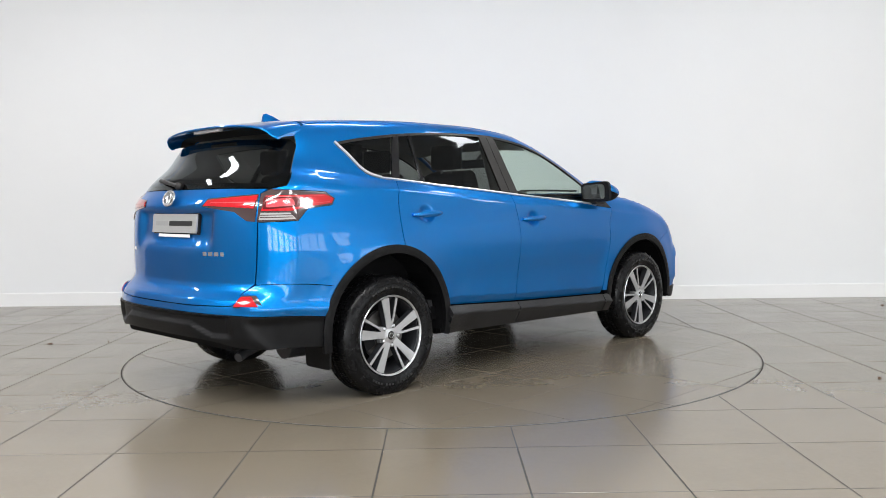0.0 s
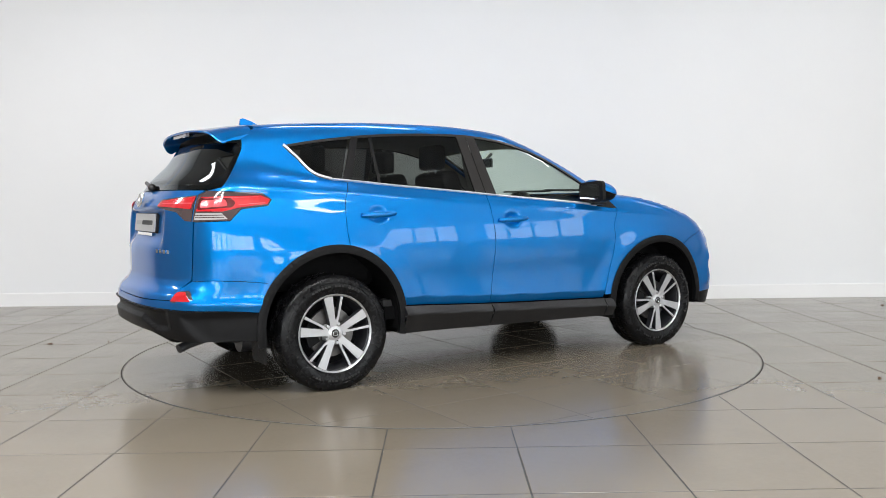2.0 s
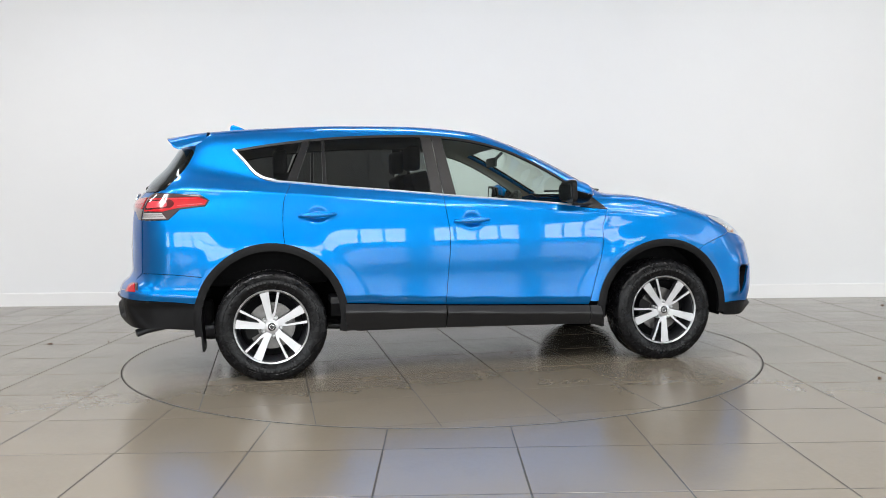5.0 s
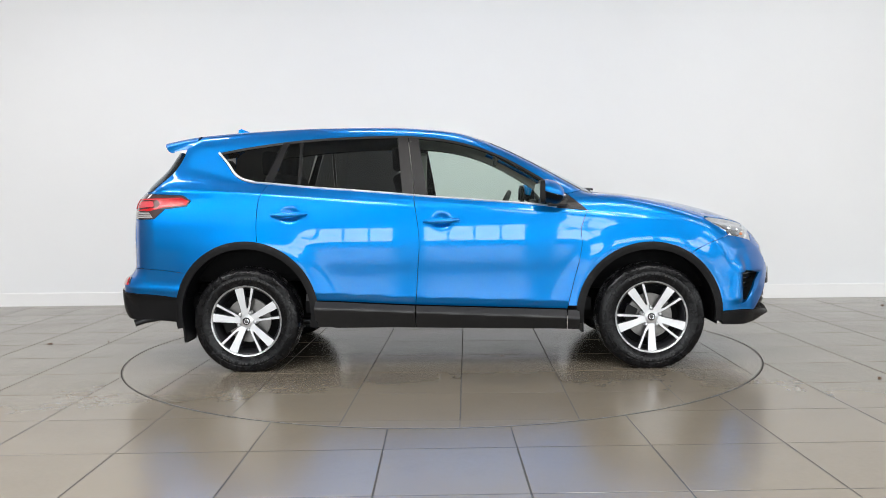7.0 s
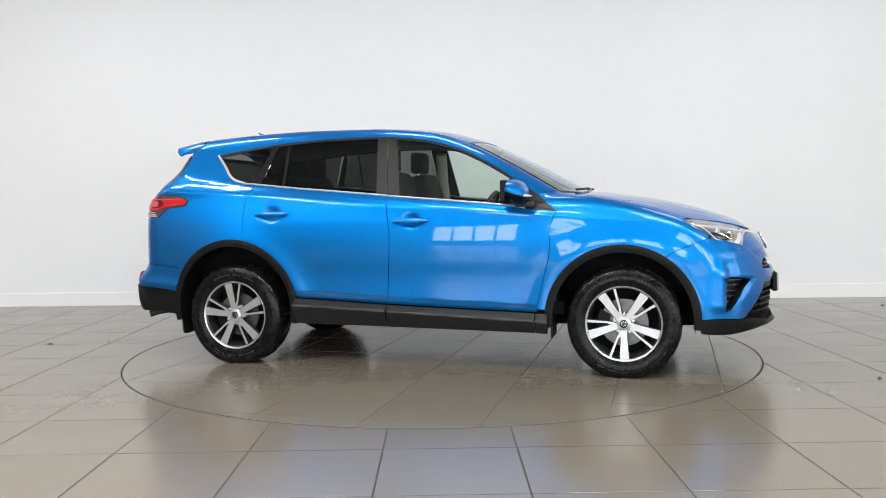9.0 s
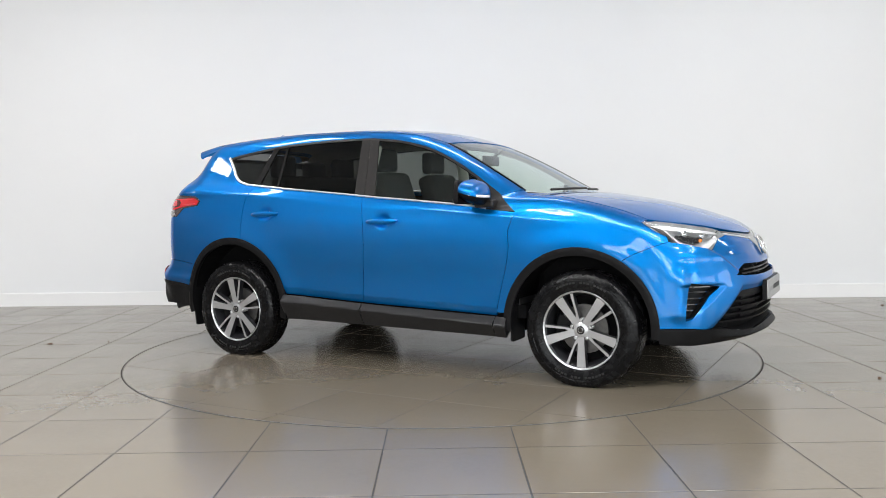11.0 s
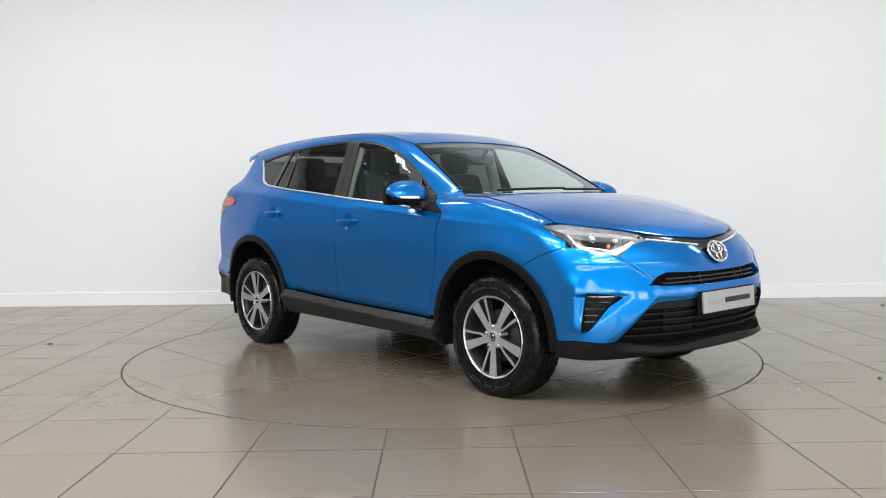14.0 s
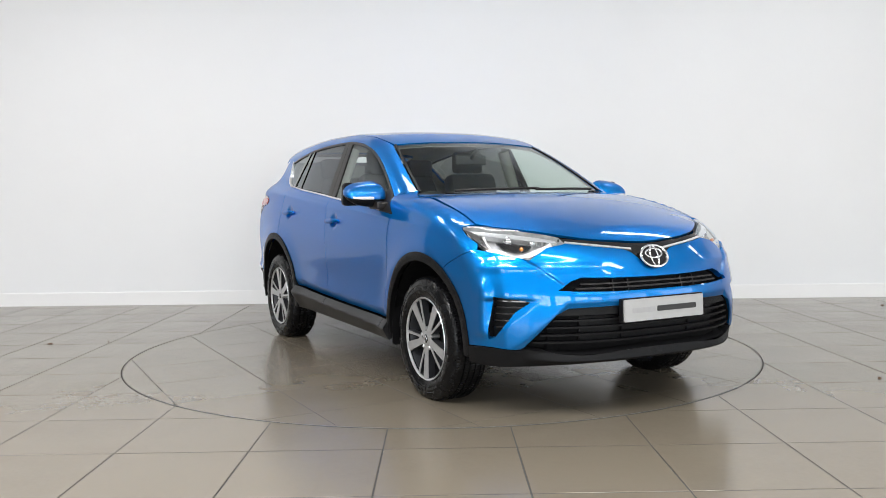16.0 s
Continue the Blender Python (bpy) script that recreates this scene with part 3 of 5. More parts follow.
ARCH_F, ARCH_R = (1.318, 0.357, 0.474), (-1.326, 0.392, 0.474)

# lines in the side view that neighbouring panels share
BELT = stroke([(-1.29, 1.252), (-1.182, 1.243), (-0.884, 1.212), (-0.624, 1.19), (-0.328, 1.163), (-0.106, 1.141), (0.226, 1.113), (0.593, 1.080), (0.723, 1.062)])
DLO_REAR = stroke([(-1.29, 1.252), (-1.368, 1.274), (-1.423, 1.312), (-1.477, 1.38), (-1.548, 1.458)])
DLO_TOP = stroke([(-1.535, 1.462), (-1.395, 1.487), (-1.204, 1.513), (-1.03, 1.532), (-0.8, 1.548), (-0.55, 1.556), (-0.3, 1.556), (-0.15, 1.546), (0.0, 1.526), (0.14, 1.494), (0.28, 1.448), (0.43, 1.377), (0.58, 1.290), (0.70, 1.212), (0.797, 1.148)])
FENDER_SEAM = stroke([(1.585, 0.757), (1.64, 0.79), (1.74, 0.832), (1.836, 0.866)])
TRI_FRONT = np.array([(0.797, 1.148), (0.917, 1.042)])
DOOR_F = stroke([(0.917, 1.042), (0.877, 0.93), (0.880, 0.83), (0.863, 0.72), (0.825, 0.574), (0.784, 0.400)])
DOOR_M = stroke([(-0.212, 1.152), (-0.178, 0.881), (-0.190, 0.66), (-0.207, 0.436)])
DOOR_R = stroke([(-1.185, 1.243), (-1.235, 1.13), (-1.245, 0.969), (-1.238, 0.866)])
ARCH_R_DOOR = arc(*ARCH_R, 79, 10)
SILL_TOP = stroke([(-0.862, 0.472), (-0.207, 0.436), (0.784, 0.398)])


def top_line(pts):
    return TOP.lift(np.asarray(pts, float))


# the roof's long seam and the windscreen's edge, as lines on the skin
SEAM_ROOF = top_line(stroke([(0.30, -0.572), (0.115, -0.603), (-0.2, -0.607), (-0.5, -0.594), (-1.18, -0.584), (-1.45, -0.584), (-1.69, -0.575)]))
SEAM_SCREEN = top_line(stroke([(0.30, -0.572), (0.42, -0.602), (0.55, -0.632), (0.75, -0.672), (0.905, -0.70)]))


HOOD_SIDE = stroke([(0.94, -0.722), (1.15, -0.728), (1.35, -0.748), (1.55, -0.757), (1.70, -0.768)])
HANDLES = ((-1.028, 1.04), (-0.03, 0.987))


def cups(p):
    """The hollows behind the door handles."""
    return -sum(0.015 * np.exp(-((((p[:, 0] - hx) / 0.055) ** 2 + ((p[:, 2] - hz) / 0.044) ** 2) ** 2)) for hx, hz in HANDLES)


def door_press(p):
    """The handle hollows, and the lower edge that tucks in above the sill."""
    edge = np.interp(p[:, 0], SILL_TOP[:, 0], SILL_TOP[:, 1]) + 0.052
    return cups(p) - 0.016 * np.clip((edge - p[:, 2]) / 0.052, 0, 1)


def build_shell():
    seam_s, screen_s = SIDE.flat(SEAM_ROOF), SIDE.flat(SEAM_SCREEN)
    # side frame: windscreen pillar, cant rail, rear pillar and quarter
    quarter = ring_of(DLO_TOP[::-1], DLO_REAR[::-1], np.array([(-1.185, 1.243)]), DOOR_R, arc(*ARCH_R, 79, 146),
                      stroke([(-1.76, 0.668), (-1.9, 0.684), (-2.03, 0.692), (-2.118, 0.688)]), [(-2.112, 0.822), (-2.102, 1.018)],
                      [(-1.934, 1.024), (-1.865, 1.088), (-1.712, 1.105), (-1.688, 1.14), (-1.742, 1.176), (-2.018, 1.192)],
                      stroke([(-1.957, 1.212), (-1.857, 1.326), (-1.795, 1.43), (-1.778, 1.50)]), [(-1.745, 1.535)], seam_s[::-1], screen_s, TRI_FRONT[:1])
    skin("side_frame", SIDE, quarter, PAINT, CAR, step=0.025, rows=crease_rows())
    skin("pillar_lining", SIDE, quarter, LINING, CAR, "pale inner lining", off=-0.028, depth=0, step=0.07, gap=0.004)
    fender = ring_of(TRI_FRONT[1:], DOOR_F[:-1], [(0.79, 0.42), (0.85, 0.42)], arc(*ARCH_F, 172, 57), FENDER_SEAM, [(1.826, 0.895), (1.75, 0.935), (1.683, 0.978)],
                     SIDE.flat(TOP.lift(HOOD_SIDE))[::-1], screen_s[-1:], TRI_FRONT[:1])
    skin("fender", SIDE, fender, PAINT, CAR, step=0.02, rows=crease_rows())
    fd = ring_of([(0.784, 0.400)], SILL_TOP[::-1][:len(SILL_TOP) // 2 + 1], DOOR_M[::-1], BELT[(BELT[:, 0] > -0.212)], TRI_FRONT[1:], DOOR_F[1:])
    skin("front_door", SIDE, fd, PAINT, CAR, step=0.0135, dent=door_press, rows=crease_rows())
    skin("door_lining", SIDE, fd, DASH, CAR, "dark inner door trim", off=-0.06, depth=0, step=0.08, gap=0.004)
    rd = ring_of(DOOR_R, ARCH_R_DOOR, SILL_TOP[:len(SILL_TOP) // 2 + 1], DOOR_M[::-1], BELT[(BELT[:, 0] < -0.212) & (BELT[:, 0] > -1.185)][::-1])
    skin("rear_door", SIDE, rd, PAINT, CAR, step=0.0135, dent=door_press, rows=crease_rows())
    skin("door_lining", SIDE, rd, DASH, CAR, "dark inner door trim", off=-0.06, depth=0, step=0.08, gap=0.004)
    # glass and black pillars
    def top_at(x):
        return float(np.interp(x, DLO_TOP[:, 0], DLO_TOP[:, 1]))
    def belt_at(x):
        return float(np.interp(x, BELT[:, 0], BELT[:, 1]))
    def band(xb0, xt0, xb1, xt1, up=0.012, dn=0.012):
        tops = [(x, top_at(x) - up) for x in np.linspace(xt1, xt0, 14)]
        bots = [(x, belt_at(x) + dn) for x in np.linspace(xb0, xb1, 14)]
        return ring_of(bots, tops)
    G = dict(off=-0.006, depth=0.004, step=0.05)
    qg = ring_of(DLO_REAR[1:] + [0.012, 0.0], DLO_TOP[(DLO_TOP[:, 0] < -1.10)] - [0, 0.012], [(-1.215, belt_at(-1.215) + 0.012)])
    skin("quarter_glass", SIDE, qg, TINTED, CAR, "dark tinted quarter window", **G)
    skin("vent_glass", SIDE, band(-1.155, -1.055, -0.985, -0.982), TINTED, CAR, "dark tinted fixed pane", **G)
    skin("rear_door_glass", SIDE, band(-0.965, -0.963, -0.285, -0.325), TINTED, CAR, "dark tinted door window", **G)
    fgl = ring_of([(x, belt_at(x) + 0.012) for x in np.linspace(-0.12, 0.66, 20)], [(x, top_at(x) - 0.016) for x in np.linspace(0.69, -0.185, 30)])
    skin("front_door_glass", SIDE, fgl, CLEAR, CAR, "clear door window", **G)
    P = dict(off=0.001, depth=0.012, step=0.05, gap=0.0005)
    skin("rear_pillar_trim", SIDE, band(-1.215, -1.10, -1.155, -1.055, 0.006, 0.006), GLOSS_BLACK, CAR, "black pillar trim", **P)
    skin("division_bar", SIDE, band(-0.985, -0.982, -0.965, -0.963, 0.01, 0.01), GLOSS_BLACK, CAR, "black window bar", **P)
    skin("centre_pillar_trim", SIDE, band(-0.285, -0.325, -0.206, -0.256, 0.002, 0.002), SATIN_BLACK, CAR, "black pillar trim", **P)
    skin("centre_pillar_trim", SIDE, band(-0.202, -0.252, -0.12, -0.185, 0.002, 0.002), SATIN_BLACK, CAR, "black pillar trim", **P)
    up = ring_of([(x, top_at(x) + 0.001) for x in np.linspace(-1.53, 0.79, 60)], [(x, top_at(x) - 0.015) for x in np.linspace(0.77, -1.51, 60)])
    skin("window_channel", SIDE, up, SATIN_BLACK, CAR, "black window channel", **P)
    tri = ring_of([(0.66, belt_at(0.66) + 0.004), (0.735, 1.058), (0.912, 1.046), (0.80, 1.144), (0.69, top_at(0.69) - 0.016)])
    skin("mirror_corner", SIDE, tri, SATIN_BLACK, CAR, "black mirror corner panel", **P)
    strip = ring_of([(x, belt_at(x) + 0.0070) for x in np.linspace(-1.29, 0.72, 60)], [(x, belt_at(x) - 0.001) for x in np.linspace(0.72, -1.29, 60)])
    skin("waist_moulding", SIDE, strip, BRIGHT_STRIP, CAR, "chrome strip under the windows", off=0.010, depth=0.02, step=0.02, gap=0.0)
    hook = ring_of(DLO_REAR + [0.001, 0.002], (DLO_REAR + [0.011, 0.013])[::-1])
    skin("quarter_moulding", SIDE, hook, BRIGHT_STRIP, CAR, "chrome strip round the quarter window", off=0.007, depth=0.016, step=0.02, gap=0.0)
    # roof, windscreen, bonnet
    sr = SEAM_ROOF[:, :2]
    both = ring_of(sr, stroke([(-1.69, -0.575), (-1.715, -0.3), (-1.72, 0.0), (-1.715, 0.3), (-1.69, 0.575)]), (sr * [1, -1])[::-1],
                   stroke([(0.30, 0.572), (0.325, 0.35), (0.338, 0.0), (0.325, -0.35), (0.30, -0.572)]))
    skin("roof", TOP, both, PAINT, CAR, step=0.05, mirror=False)
    skin("headlining", TOP, both, LINING, CAR, "pale headlining", off=-0.035, depth=0, step=0.09, mirror=False, gap=0.0)
    ss = SEAM_SCREEN[:, :2]
    front_edge = stroke([(0.30, 0.572), (0.325, 0.35), (0.338, 0.0), (0.325, -0.35), (0.30, -0.572)])
    low_edge = stroke([(0.905, -0.70), (1.0, -0.5), (1.06, -0.2), (1.075, 0.0), (1.06, 0.2), (1.0, 0.5), (0.905, 0.70)])
    ws = ring_of(ss, low_edge, (ss * [1, -1])[::-1], front_edge)
    skin("windscreen", TOP, ws, CLEAR, CAR, "clear windscreen", off=-0.004, depth=0.004, step=0.05, mirror=False, gap=0.004)
    edge = np.vstack([ss, (ss + [0.002, 0.016])[::-1]])
    skin("screen_trim", TOP, edge, BLACK_PLASTIC, CAR, "black windscreen edge trim", off=0.002, depth=0.01, step=0.03, gap=0.0)
    hood_side = HOOD_SIDE
    nose_r = stroke([(1.70, -0.768), (1.846, -0.657), (2.016, -0.474), (2.098, -0.303), (2.132, -0.107), (2.138, 0.0)])
    nose = np.vstack([nose_r, (nose_r * [1, -1])[::-1][1:]])
    hood = ring_of(low_edge[::-1] * [1, 1.03] + [0.035, 0], hood_side, nose, (hood_side * [1, -1])[::-1])
    skin("bonnet", TOP, hood, PAINT, CAR, step=0.04, mirror=False)
    cowl = ring_of(low_edge[::-1] * [1, 1.02] - [0.01, 0], low_edge * [1, 1.03] + [0.04, 0])
    skin("cowl", TOP, cowl, BLACK_PLASTIC, CAR, "black plastic panel below the windscreen", off=-0.012, depth=0.01, step=0.04, mirror=False, gap=0.0)


build_shell()

def xyz(*pts):
    return np.array(pts, float)


def both_sides(p):
    """A half outline in a wrapped view, from the middle out to the side and back to the middle, closed by its mirror image."""
    return np.vstack([p, (p * [-1, 1])[::-1]])


def flank(pts):
    """Side-view points as points on the skin."""
    return SIDE.lift(np.asarray(pts, float))


def build_front():
    W = FRONT
    lamp3 = xyz((1.683, -0.835, 0.978), (1.74, -0.752, 0.982), (1.87, -0.645, 0.961), (1.98, -0.525, 0.938), (2.03, -0.477, 0.922), (2.072, -0.463, 0.892),
                (2.05, -0.56, 0.874), (2.046, -0.62, 0.84), (2.037, -0.658, 0.813), (1.95, -0.755, 0.836), (1.88, -0.805, 0.856), (1.826, -0.835, 0.893))
    lamp = W.flat(lamp3)
    strip_low = W.flat(xyz((2.072, -0.463, 0.892), (2.137, -0.297, 0.871), (2.162, -0.151, 0.852), (2.19, -0.098, 0.815), (2.222, -0.055, 0.768), (2.229, 0.0, 0.752)))
    strip_top = W.flat(xyz((2.03, -0.477, 0.922), (2.098, -0.303, 0.904), (2.132, -0.107, 0.888), (2.138, 0.0, 0.883)))
    seam = W.flat(flank(FENDER_SEAM))
    arch = W.flat(flank(arc(*ARCH_F, 57, 2)))
    lip_top = W.flat(xyz((1.80, -0.885, 0.372), (1.909, -0.845, 0.376), (2.045, -0.726, 0.368)))
    mouth_top = W.flat(xyz((2.06, -0.709, 0.380), (2.114, -0.654, 0.454), (2.156, -0.58, 0.544), (2.182, -0.525, 0.574), (2.249, -0.283, 0.579), (2.265, 0.0, 0.579)))
    half = np.vstack([stroke(strip_low[::-1]), lamp[6:11], [seam[-1]], seam[::-1], arch, stroke(lip_top), mouth_top])
    slot = W.flat(xyz((2.255, 0.0, 0.651), (2.248, -0.208, 0.651), (2.224, -0.369, 0.654), (2.152, -0.57, 0.663), (2.166, -0.50, 0.706), (2.183, -0.45, 0.724), (2.233, -0.231, 0.716), (2.24, 0.0, 0.713)))
    fog = rounded(W.flat(xyz((1.955, -0.822, 0.631), (2.040, -0.742, 0.617), (2.085, -0.690, 0.607), (2.040, -0.747, 0.560), (1.962, -0.818, 0.430), (1.930, -0.836, 0.419), (1.932, -0.836, 0.470), (1.942, -0.829, 0.560))), 0.005)
    slot_full = np.vstack([slot, (slot * [-1, 1])[::-1][1:-1]])

    def pressed(p):
        """The blade between the grilles stands proud, the cheek over it lies back."""
        ay, z = np.abs(p[:, 1]), p[:, 2]
        step = lambda v: 0.5 + 0.5 * np.tanh(1.6 * v)
        line = z - (0.443 + (0.811 - ay) * 1.05)
        groove = -0.020 * np.clip(line / 0.10, 0, 1) * step((0.617 - z) / 0.010) * step((0.845 - ay) / 0.015)
        ridge = 0.006 * np.exp(-((z - 0.775) / 0.02) ** 2) * step((ay - 0.35) / 0.05) * step((0.84 - ay) / 0.03)
        blade = 0.012 * step((0.655 - z - 0.9 * np.clip(0.5 - ay, -1, 0)) / 0.012) * step((z - 0.59 + 1.05 * np.clip(ay - 0.53, 0, 1)) / 0.02) * step((0.80 - ay) / 0.03)
        corner = 0.020 * np.exp(-((ay - 0.848) / 0.018) ** 2) * step((z - 0.43) / 0.03) * step((0.70 - z) / 0.05)
        return groove + ridge + blade + corner

    skin("front_bumper", W, both_sides(half), PAINT, CAR, holes=[slot_full, fog, fog * [-1, 1]], step=0.011, mirror=False, dent=pressed, depth=0.03, gap=0.0015)
    # grilles
    skin("upper_grille", W, slot_full, INNER, CAR, "dark upper grille opening", off=-0.05, depth=-0.045, step=0.05, mirror=False, gap=-0.004)
    for k, z in enumerate((0.672, 0.694)):
        a = np.linspace(-0.52, 0.52, 40) * (1.0 if k == 0 else 0.95)
        bar = np.vstack([np.stack([a, 0 * a + z - 0.004], 1), np.stack([a[::-1], 0 * a + z + 0.004], 1)])
        skin("grille_bar", W, bar, SATIN_BLACK, CAR, off=-0.014, depth=0.03, step=0.03, mirror=False, gap=0.0)
    for a in (-0.30, -0.2, 0.2, 0.30):
        bar = np.array([(a - 0.004, 0.655), (a + 0.004, 0.655), (a + 0.004, 0.715), (a - 0.004, 0.715)])
        skin("grille_post", W, bar, SATIN_BLACK, CAR, off=-0.024, depth=0.02, step=0.03, mirror=False, gap=0.0)
    mouth_low = W.flat(xyz((2.26, 0.0, 0.352), (2.25, -0.2, 0.35), (2.19, -0.486, 0.342), (2.06, -0.709, 0.372)))
    mouth = both_sides(np.vstack([stroke(mouth_low), mouth_top]))
    skin("lower_grille", W, mouth, INNER, CAR, "dark lower grille opening", off=-0.06, depth=-0.055, step=0.05, mirror=False, gap=-0.004)
    for z, reach in ((0.40, 0.745), (0.438, 0.705), (0.476, 0.672), (0.512, 0.64)):
        a = np.linspace(-reach, reach, 60)
        bar = np.vstack([np.stack([a, 0 * a + z - 0.005], 1), np.stack([a[::-1], 0 * a + z + 0.005], 1)])
        skin("grille_bar", W, bar, BLACK_PLASTIC, CAR, off=-0.012, depth=0.035, step=0.03, mirror=False, gap=0.0)
    panel = both_sides(np.vstack([W.flat(xyz((2.26, 0.0, 0.536), (2.249, -0.283, 0.536), (2.156, -0.58, 0.536))), mouth_top[2:]]))
    skin("grille_panel", W, panel, BLACK_PLASTIC, CAR, off=-0.010, depth=0.03, step=0.04, mirror=False, gap=0.002)
    for a0, a1 in ((-0.50, -0.26), (-0.24, 0.24), (0.26, 0.50)):
        rad = np.array([(a0, 0.40), (a1, 0.40), (a1, 0.53), (a0, 0.53)])
        skin("radiator_screen", W, rad, BLACK_PLASTIC, CAR, off=-0.045, depth=0.01, step=0.05, mirror=False, gap=0.0)
    # fog pockets with louvres
    skin("fog_pocket", W, fog, BLACK_PLASTIC, CAR, "black louvred pocket in the bumper", off=-0.055, depth=-0.045, step=0.02, gap=-0.003)
    lo, hi = fog[:, 0].min(), fog[:, 0].max()
    for z in (0.475, 0.51, 0.545, 0.58, 0.61):
        row = np.array([p for p in np.linspace(lo, hi, 60) if within(np.array([[p, z]]), fog)[0]])
        if len(row) > 3:
            bar = np.array([(row[0] - 0.002, z - 0.004), (row[-1] + 0.002, z - 0.004), (row[-1] + 0.002, z + 0.004), (row[0] - 0.002, z + 0.004)])
            skin("louvre", W, bar, GLOSS_BLACK, CAR, off=-0.036, depth=0.02, step=0.02, gap=0.0)
    # black lower lip
    low = W.flat(np.vstack([flank(arc(*ARCH_F, 1, -8, 6)), xyz((1.79, -0.86, 0.285), (1.863, -0.849, 0.28), (1.95, -0.79, 0.276), (2.06, -0.668, 0.283), (2.139, -0.518, 0.292), (2.2, -0.35, 0.300), (2.23, 0.0, 0.305))]))
    up = W.flat(xyz((2.26, 0.0, 0.356), (2.25, -0.2, 0.354), (2.19, -0.486, 0.345), (2.06, -0.709, 0.372), (2.045, -0.726, 0.366), (1.909, -0.845, 0.374), (1.80, -0.885, 0.370)))
    skin("bumper_lip", W, both_sides(np.vstack([stroke(up), low])), BLACK_PLASTIC, CAR, "textured black plastic lip", off=0.006, depth=0.05, step=0.02, mirror=False, gap=0.001,
         dent=lambda p: 0.034 * np.exp(-((p[:, 2] - 0.322) / 0.020) ** 2) * np.clip((0.72 - np.abs(p[:, 1])) / 0.2, 0, 1))
    # gloss band, its chrome line and the badge
    skin("grille_band", W, both_sides(np.vstack([strip_top[::-1], stroke(strip_low)])), GLOSS_BLACK, CAR, "gloss black band below the bonnet", off=-0.006, depth=0.02, step=0.02, mirror=False, gap=0.001)
    cl = stroke(W.flat(xyz((2.068, -0.465, 0.898), (2.135, -0.297, 0.878), (2.158, -0.16, 0.862), (2.165, -0.11, 0.856))))
    skin("chrome_strip", W, np.vstack([cl + [0, 0.004], (cl - [0, 0.004])[::-1]]), BRIGHT_STRIP, CAR, "thin chrome strip", off=0.0, depth=0.012, step=0.02, gap=0.0)
    badge("badge", Matrix.Translation((2.212, 0, 0.813)) @ Matrix.Rotation(radians(66), 4, "Y") @ Matrix.Rotation(radians(90), 4, "Z"), 0.088, 0.060)
    # headlights: bowl, lens, light guide, projectors
    skin("headlight", W, lamp, LAMP_BOWL, CAR, "clear headlight with a chrome-lined bowl", off=-0.055, depth=-0.052, step=0.03, gap=0.0005)
    skin("headlight_lens", W, lamp, LENS, CAR, "clear lens", off=0.001, depth=0.004, step=0.03, gap=0.001)
    guide = W.flat(xyz((1.80, -0.80, 0.945), (1.88, -0.78, 0.862), (2.0, -0.70, 0.828), (2.03, -0.66, 0.83), (2.05, -0.52, 0.885), (2.032, -0.525, 0.906), (2.012, -0.645, 0.858), (1.990, -0.70, 0.837), (1.886, -0.776, 0.868), (1.812, -0.795, 0.945)))
    skin("light_guide", W, guide, LAMP_CLEAR, CAR, "frosted light strip", off=-0.018, depth=0.02, step=0.02, gap=0.0)
    brow = W.flat(xyz((1.72, -0.80, 0.966), (1.87, -0.662, 0.948), (1.98, -0.54, 0.926), (2.03, -0.495, 0.912), (2.045, -0.49, 0.90), (1.97, -0.575, 0.912), (1.86, -0.69, 0.93), (1.76, -0.79, 0.945)))
    skin("chrome_brow", W, brow, BRIGHT_STRIP, CAR, "chrome reflector edge", off=-0.012, depth=0.03, step=0.02, gap=0.0)
    back = W.flat(xyz((1.69, -0.835, 0.972), (1.75, -0.79, 0.95), (1.79, -0.80, 0.94), (1.86, -0.79, 0.868), (1.84, -0.825, 0.893)))
    skin("lamp_trim", W, back, DISC, CAR, "grey lamp trim", off=-0.008, depth=0.03, step=0.02, gap=0.0)
    pocket = W.flat(xyz((1.86, -0.752, 0.924), (1.93, -0.672, 0.916), (1.99, -0.605, 0.902), (1.99, -0.645, 0.878), (1.965, -0.695, 0.868), (1.91, -0.738, 0.884)))
    skin("lamp_pocket", W, rounded(pocket, 0.01), GLOSS_BLACK, CAR, "dark lamp pocket", off=-0.034, depth=0.015, step=0.02, gap=0.0)
    for cx, cy, cz, r in ((1.915, -0.715, 0.903, 0.026), (1.995, -0.622, 0.89, 0.022)):
        for sg in (1, -1):
            bm = bmesh.new()
            bmesh.ops.create_uvsphere(bm, u_segments=20, v_segments=12, radius=r, matrix=Matrix.Translation((cx - 0.035, (cy + 0.03) * sg, cz)))
            part("projector", bm, CHROME, CAR, "round lamp reflector", smooth=True)
    for sg in (1, -1):
        bm = bmesh.new()
        bmesh.ops.create_uvsphere(bm, u_segments=12, v_segments=8, radius=0.011, matrix=Matrix.Translation((1.975, -0.665 * sg, 0.865)))
        part("indicator_bulb", bm, AMBER, CAR, "small amber bulb", smooth=True)


